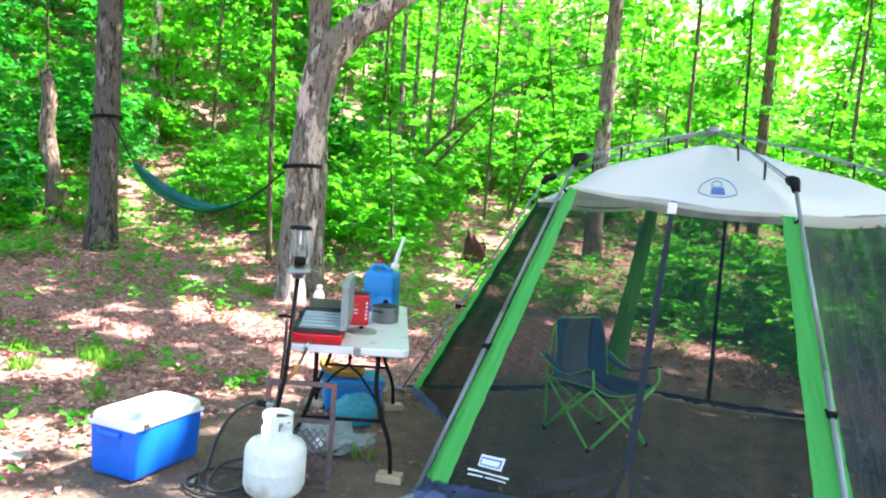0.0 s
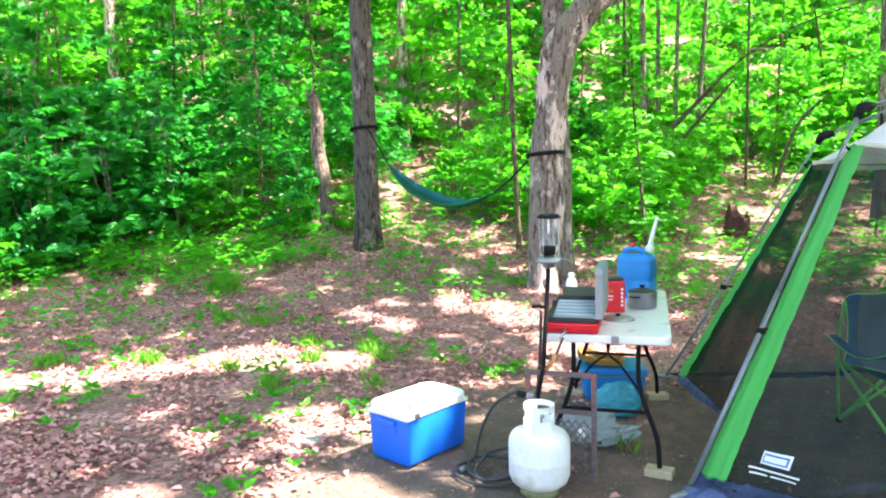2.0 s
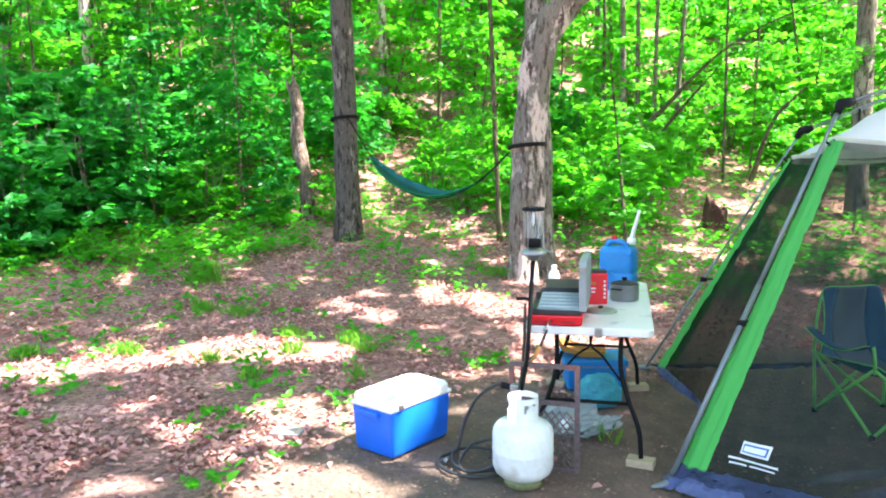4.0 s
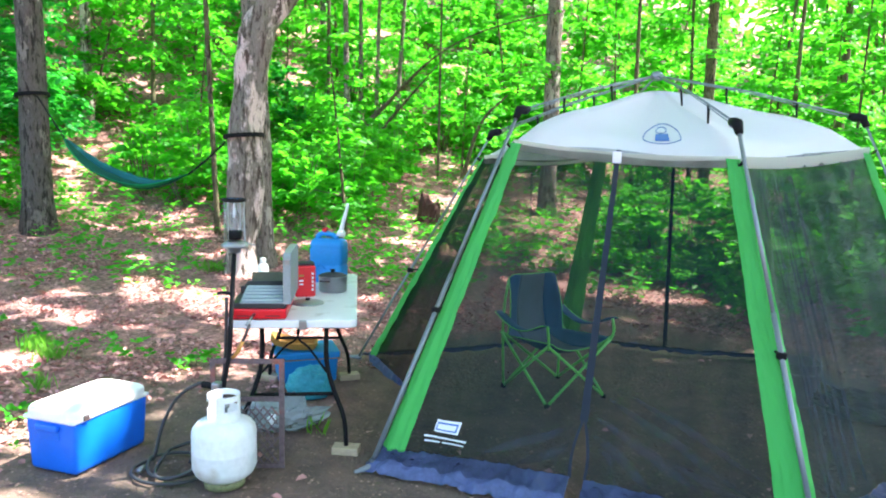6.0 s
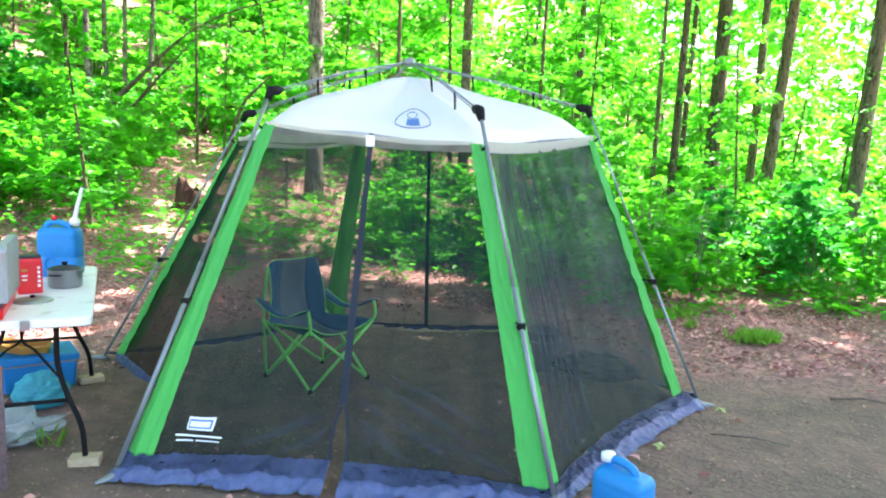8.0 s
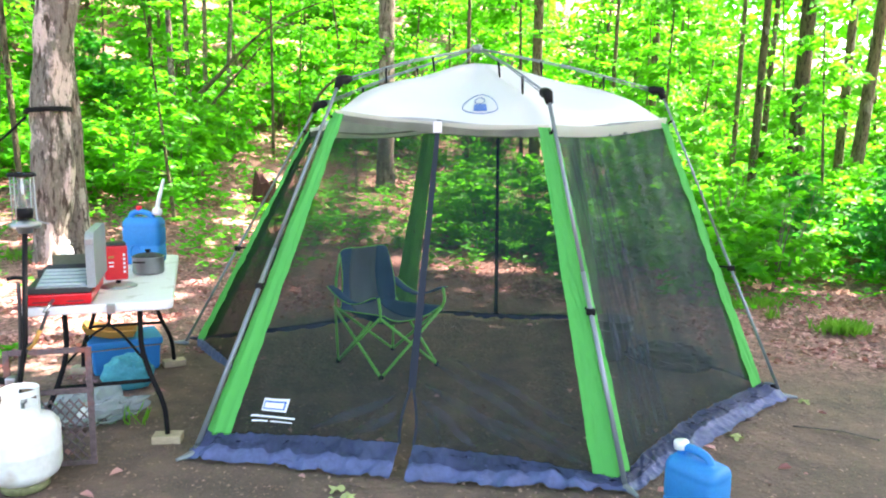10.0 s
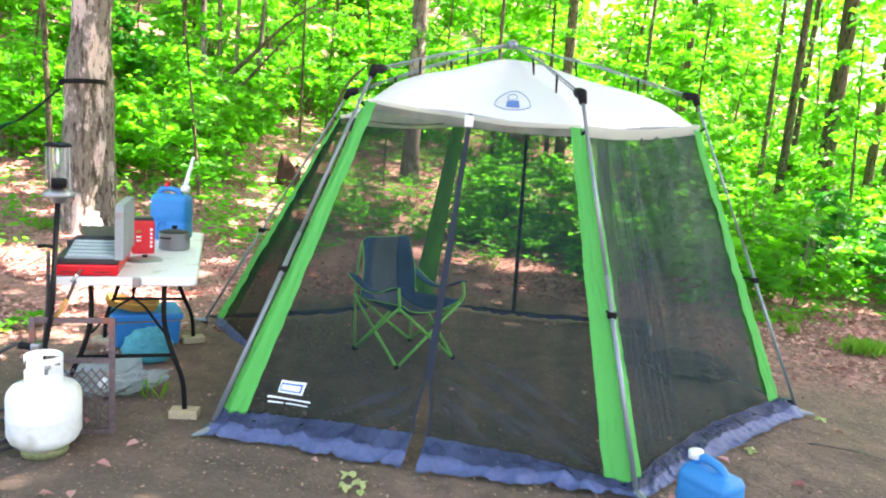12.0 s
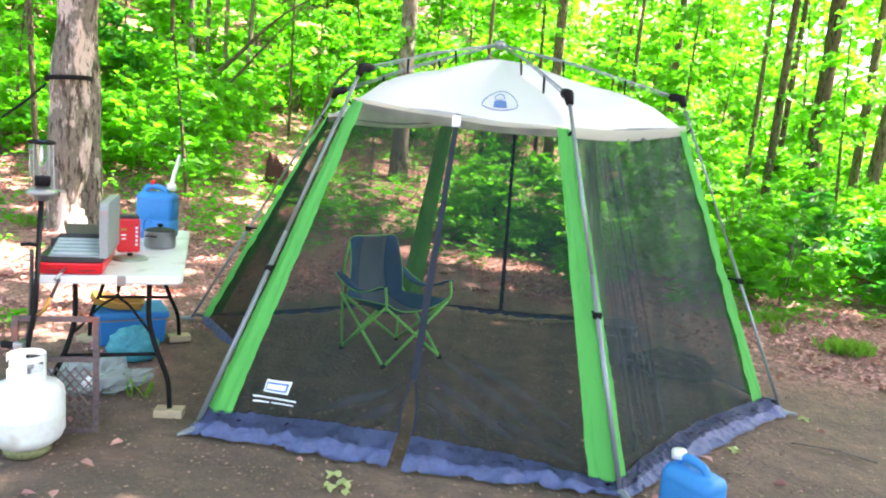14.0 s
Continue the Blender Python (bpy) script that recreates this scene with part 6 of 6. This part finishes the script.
def build_tub():
    t = thing("storage_tub", on_ground(-2.30, 4.98, 33), "blue plastic storage tub under the table", "tub")
    part("body", box_bm(0.42, 0.32, 0.19, (0, 0, 0), 0.02, 3, 1.06), M_JUG, t)
    part("lid", box_bm(0.47, 0.365, 0.05, (0, 0, 0.185), 0.012, 2), M_JUG, t, "blue lid")
    part("band", box_bm(0.450, 0.343, 0.012, (0, 0, 0.178), 0.003), M_YELLOW, t, "orange seam")


def build_tray():
    t = thing("yellow_tray", on_ground(-2.36, 4.92, 25, 0.237), "yellow plastic tray tilted on the tub", "tray")
    def f(u, v):
        x, y = (u - 0.5) * 0.34, (v - 0.5) * 0.24
        rim = max(abs(u - 0.5), abs(v - 0.5)) > 0.42
        return Vector((x, y, 0.012 + (0.045 if rim else 0.0) + 0.28 * max(0.0, -x)))
    part("body", sheet_bm(f, 12, 10, None, 0.004), M_YELLOW, t)


def soft_bag(name, m, label, sx, sy, sz, mat, seed, ragged):
    t = thing(name, m, label, "bag")
    bm = bmesh.new()
    bmesh.ops.create_icosphere(bm, subdivisions=4, radius=1.0)
    for v in bm.verts:
        p = v.co.copy()
        k = 1 + ragged * noise.noise((p.x * 2 + seed, p.y * 2, p.z * 2)) + ragged * 0.7 * noise.noise((p.x * 5 + seed, p.y * 5, p.z * 5))
        v.co = Vector((p.x * sx * k, p.y * sy * k, max(0.0, (p.z * 0.75 + 0.55) * sz * k)))
    part("skin", bm, mat, t, "", False)
    return t


build_tub()
build_tray()
soft_bag("teal_bag", on_ground(-2.07, 4.56, 20), "crumpled teal cloth bag leaning on the tub", 0.16, 0.09, 0.17, M_TEAL, 3, 0.13)
BOTTLES = soft_bag("plastic_bag", on_ground(-1.98, 3.98, 25), "clear plastic bag of empty bottles under the table", 0.25, 0.13, 0.14, M_CLEAR, 8, 0.4)
for k, (x, y, z, a) in enumerate(((-0.08, 0.0, 0.05, 20), (0.05, 0.03, 0.06, 70), (0.14, -0.02, 0.05, 120), (-0.02, -0.05, 0.10, 160))):
    part("bottle", lathe_bm([(0, -0.09), (0.028, -0.09), (0.03, -0.05), (0.03, 0.03), (0.012, 0.07), (0.012, 0.09), (0, 0.09)], 12), M_BOTTLE if k % 2 else M_CLEAR, BOTTLES, "empty drink bottle", True, pose(x, y, z, 90, 0, a))

# ---- inside the shelter ----


def build_chair():
    t = thing("camp_chair", pose(-0.455, 5.235, 0, 0, 0, -45), "navy and grey folding camp chair with lime green frame", "chair")
    w, d, s = 0.255, 0.26, 0.42          # half width, half depth, seat height
    foot = {(a, b): Vector((a * d, b * w, 0.012)) for a in (-1, 1) for b in (-1, 1)}
    seat = {(a, b): Vector((a * (d + 0.01), b * (w + 0.015), s if a < 0 else s + 0.01)) for a in (-1, 1) for b in (-1, 1)}
    def leg(p, q):
        part("leg", tube_bm([p, q], 0.0105, 8), M_CHAIR_TUBE, t, "", True)
    for b in (-1, 1):                      # crossing pairs at the front, back and both sides
        leg(foot[(1, b)], seat[(1, -b)] + Vector((0.012, 0, 0)))
        leg(foot[(-1, b)], seat[(-1, -b)] + Vector((-0.012, 0, 0)))
        leg(foot[(1, b)], seat[(-1, b)] + Vector((0, b * 0.012, 0)))
        leg(foot[(-1, b)], seat[(1, b)] + Vector((0, b * 0.012, 0)))
        part("back_post", tube_bm([foot[(-1, b)], seat[(-1, b)], seat[(-1, b)] + Vector((-0.01, -b * 0.015, 0.2)), Vector((-d - 0.035, b * w * 0.84, 0.80))], 0.009, 8), M_CHAIR_TUBE, t, "", True)
        part("arm_post", tube_bm(arc([seat[(1, b)] - Vector((0, 0, 0.02)), seat[(1, b)] + Vector((0.025, b * 0.02, 0.06)), Vector((d + 0.015, b * (w + 0.035), 0.58))], 3), 0.0095, 8), M_CHAIR_TUBE, t, "", True)
        def rest(u, v, b=b):
            slack = 0.085 * math.sin(math.pi * min(1.0, u * 1.05)) + 0.015 * (1 - u)
            return Vector((-d - 0.04 + u * (2 * d + 0.07), b * (w + 0.03) + (v - 0.5) * 0.075, 0.595 - slack - 0.02 * abs(v - 0.5)))
        arm = part("armrest", sheet_bm(rest, 12, 3, None, 0.006), M_CHAIR_NAVY, t, "navy cloth armrest", True)
        part("piping", tube_bm([rest(k / 12, 0 if b < 0 else 1) for k in range(13)], 0.0035, 6), M_CHAIR_TUBE, arm, "lime green piping", True)
    for f in foot.values():
        part("foot_cap", lathe_bm([(0, -0.012), (0.018, -0.012), (0.018, 0.015), (0, 0.02)], 10), M_BLACK, t, "black foot cap", True, Matrix.Translation(f))
    def cloth(u, v, lo, hi):
        """The one sling from the front edge over the seat and up the back; it bags in the middle and turns up at the sides."""
        y0 = lo + (hi - lo) * v
        e = abs(y0) / w
        if u < 0.45:
            k = u / 0.45
            bag = 0.10 * (1 - e ** 2) * math.sin(math.pi * min(1.0, k * 0.75 + 0.18))
            return Vector((d + 0.03 - 0.03 * (1 - e ** 2) - k * (2 * d - 0.03), y0, s + 0.012 + 0.02 * e ** 4 - bag - 0.05 * k))
        k = (u - 0.45) / 0.55
        bag = 0.10 * (1 - e ** 2) * math.sin(math.pi * min(1.0, 0.2 + k * 0.8)) - 0.035 * e ** 3 * math.sin(math.pi * k)
        top = 0.455 - 0.035 * e ** 8 - 0.012 * (1 - e ** 2)
        base = 0.052 * (1 - e ** 2) * math.sin(math.pi * 0.93) * (1 - k)
        return Vector((-d + 0.03 - 0.06 * k - bag * 0.85, y0 * (1.0 - 0.16 * k), s - 0.03 - base + top * k))
    part("seat_panel", sheet_bm(lambda u, v: cloth(u, v, -w * 0.52, w * 0.52), 32, 8, None, 0.005), M_CHAIR_GREY, t, "slate grey middle panel", True)
    for lo, hi in ((-w, -w * 0.52), (w * 0.52, w)):
        part("side_panel", sheet_bm(lambda u, v: cloth(u, v, lo, hi), 32, 5, None, 0.005), M_CHAIR_NAVY, t, "navy side panel", True)
    for lo in (-w, w):
        part("piping", tube_bm([cloth(k / 32, 0, lo, lo) for k in range(33)], 0.0045, 6), M_CHAIR_TUBE, t, "lime green piping", True)
    for u in (0.0, 1.0):
        part("piping", tube_bm([cloth(u, k / 16, -w, w) for k in range(17)], 0.004, 6), M_CHAIR_TUBE, t, "lime green piping", True)


def build_bucket():
    t = thing("bucket", on_ground(1.24, 5.58), "grey ribbed plastic bucket standing in the shelter", "bucket")
    prof = [(0, 0.004), (0.11, 0.0)]
    for k in range(9):
        prof += [(0.112 + k * 0.003, 0.02 + k * 0.03), (0.118 + k * 0.003, 0.03 + k * 0.03)]
    prof += [(0.148, 0.30), (0.15, 0.31), (0.14, 0.31), (0.11, 0.02), (0, 0.02)]
    part("body", lathe_bm(prof, 28), M_BUCKET, t, "", True)
    part("bail", tube_bm(arc([(-0.148, 0, 0.29), (-0.1, -0.12, 0.24), (0.1, -0.12, 0.24), (0.148, 0, 0.29)], 5), 0.003, 6), M_STEEL, t, "wire bail")


def build_duffel():
    t = soft_bag("duffel_bag", on_ground(1.62, 5.35, -20), "dark cloth bag with a pale strap on the shelter floor", 0.30, 0.13, 0.14, M_DUFFEL, 12, 0.22)
    part("strap", tube_bm(arc([(-0.22, -0.08, 0.15), (-0.17, -0.13, 0.14), (-0.14, -0.16, 0.06), (-0.12, -0.17, 0.015)], 4), 0.010, 6), M_BUCKET, t, "pale strap", True)


build_chair()
build_bucket()
build_duffel()

# ---- hammock and small things on the ground ----


def build_hammock():
    a, b = Vector((-7.60, 7.98, 2.38)), Vector((-4.80, 7.93, 1.82))
    t = thing("hammock", Matrix.Translation(a), "dark green nylon hammock slung between two trees", "hammock")
    line = [p - a for p in arc([(-7.15, 7.94, 1.82), (-6.95, 7.94, 1.60), (-6.68, 7.94, 1.40), (-6.27, 7.94, 1.25), (-5.93, 7.94, 1.21), (-5.62, 7.94, 1.28), (-5.32, 7.94, 1.42)], 6)]
    def sheet(u, v):
        """Across the bed, v from the near edge to the far edge; both ends are gathered."""
        f = u * (len(line) - 1)
        j = min(int(f), len(line) - 2)
        m = line[j].lerp(line[j + 1], f - j)
        open_w = math.sin(math.pi * u) ** 0.8
        k = (v - 0.5) * 2
        ruck = 0.012 * noise.noise((u * 16, k * 3, 2.0))
        return m + Vector((0, k * (0.03 + 0.16 * open_w), (0.10 * abs(k) ** 1.6 + 0.03 * k) * open_w + ruck))
    part("sheet", sheet_bm(lambda u, v: sheet(u, 0.22 + v * 0.56), 40, 8, None, 0.006), M_HAMMOCK, t, "green nylon bed", True)
    # near side coloured as lit cloth, the bed behind it darker
    part("edge_panel", sheet_bm(lambda u, v: sheet(u, v * 0.22), 40, 3, None, 0.006), M_HAMMOCK_LIT, t, "green near edge panel in a lit, brighter colour", True)
    part("edge_panel", sheet_bm(lambda u, v: sheet(u, 0.78 + v * 0.22), 40, 3, None, 0.006), M_HAMMOCK_BLUE, t, "blue far edge panel", True)
    l, r = line[0], line[-1]
    part("strap", tube_bm([Vector((0, 0, 0)), l], 0.010, 6), M_BLACK, t, "black tree strap")
    part("strap", tube_bm([r, (r + (b - a)) / 2 + Vector((0, 0, -0.02)), b - a], 0.013, 6), M_BLACK, t, "black tree strap")
    for c, rad, z, name in ((Vector((-7.79, 8.1, 0)), 0.205, 2.40, "tree_loop"), (Vector((-4.60, 8.03, 0)), 0.235, 1.90, "tree_loop")):
        ring = [c + Vector((rad * math.cos(k * math.pi / 12), rad * math.sin(k * math.pi / 12), z + 0.02 * math.cos(k * math.pi / 12))) - a for k in range(24)]
        bm = bmesh.new()
        for dz in (-0.016, 0, 0.016):
            tube_bm([p + Vector((0, 0, dz)) for p in ring], 0.011, 6, bm, True)
        part(name, bm, M_BLACK, t, "black strap round the trunk", True)


build_hammock()


def flat_stone(x, y, sx, sy, turn):
    t = thing("flat_stone", on_ground(x, y, turn, -0.004), "flat pale stone slab lying in the dirt", "stone")
    bm = box_bm(sx, sy, 0.03, (0, 0, 0), 0.006, 2)
    for v in bm.verts:
        v.co.x += 0.02 * noise.noise((v.co.x * 8, v.co.y * 8, 1.0))
        v.co.y += 0.02 * noise.noise((v.co.x * 8, v.co.y * 8, 5.0))
    part("slab", bm, M_STONE, t)


flat_stone(-3.46, 2.97, 0.20, 0.13, 20)


def green_leaf(x, y, size, turn):
    """A fallen maple leaf with five lobes."""
    t = thing("fallen_leaf", on_ground(x, y, turn, 0.012), "fresh green maple leaf fallen on the dirt", "leaf", "fresh fallen leaves")
    bm = bmesh.new()
    c = bm.verts.new((0, 0, 0.01))
    ring = []
    for k in range(20):
        a = 2 * math.pi * k / 20
        lobe = 0.45 + 0.38 * abs(math.cos(a * 2.5))
        ring.append(bm.verts.new((size * lobe * math.cos(a), size * lobe * math.sin(a), 0.012 * math.sin(a * 3))))
    for k in range(20):
        bm.faces.new((c, ring[k], ring[(k + 1) % 20]))
    part("blade", bm, M_PALE_LEAF, t)


for x, y, s, a in ((-0.44, 3.27, 0.05, 20), (-0.37, 3.2, 0.05, 100), (-0.43, 3.15, 0.045, 210), (1.66, 4.06, 0.05, 40), (2.3, 4.68, 0.045, 80), (-0.35, 3.12, 0.03, 300)):
    green_leaf(x, y, s, a)


def twig(pts, rad):
    t = thing("twig", on_ground(pts[0][0], pts[0][1]), "thin bare twig lying on the dirt", "twig", "twigs on the dirt")
    o = Vector((pts[0][0], pts[0][1], 0))
    part("stick", tube_bm([Vector((x, y, 0.012)) - o for x, y in pts], rad, 6), M_TWIG, t, "", True)


twig([(3.2, 4.93), (3.45, 4.95), (3.62, 4.84), (3.9, 4.80)], 0.008)
twig([(2.05, 4.25), (2.3, 4.2), (2.45, 4.08)], 0.006)
twig([(4.2, 5.6), (4.6, 5.7), (5.2, 5.55)], 0.008)
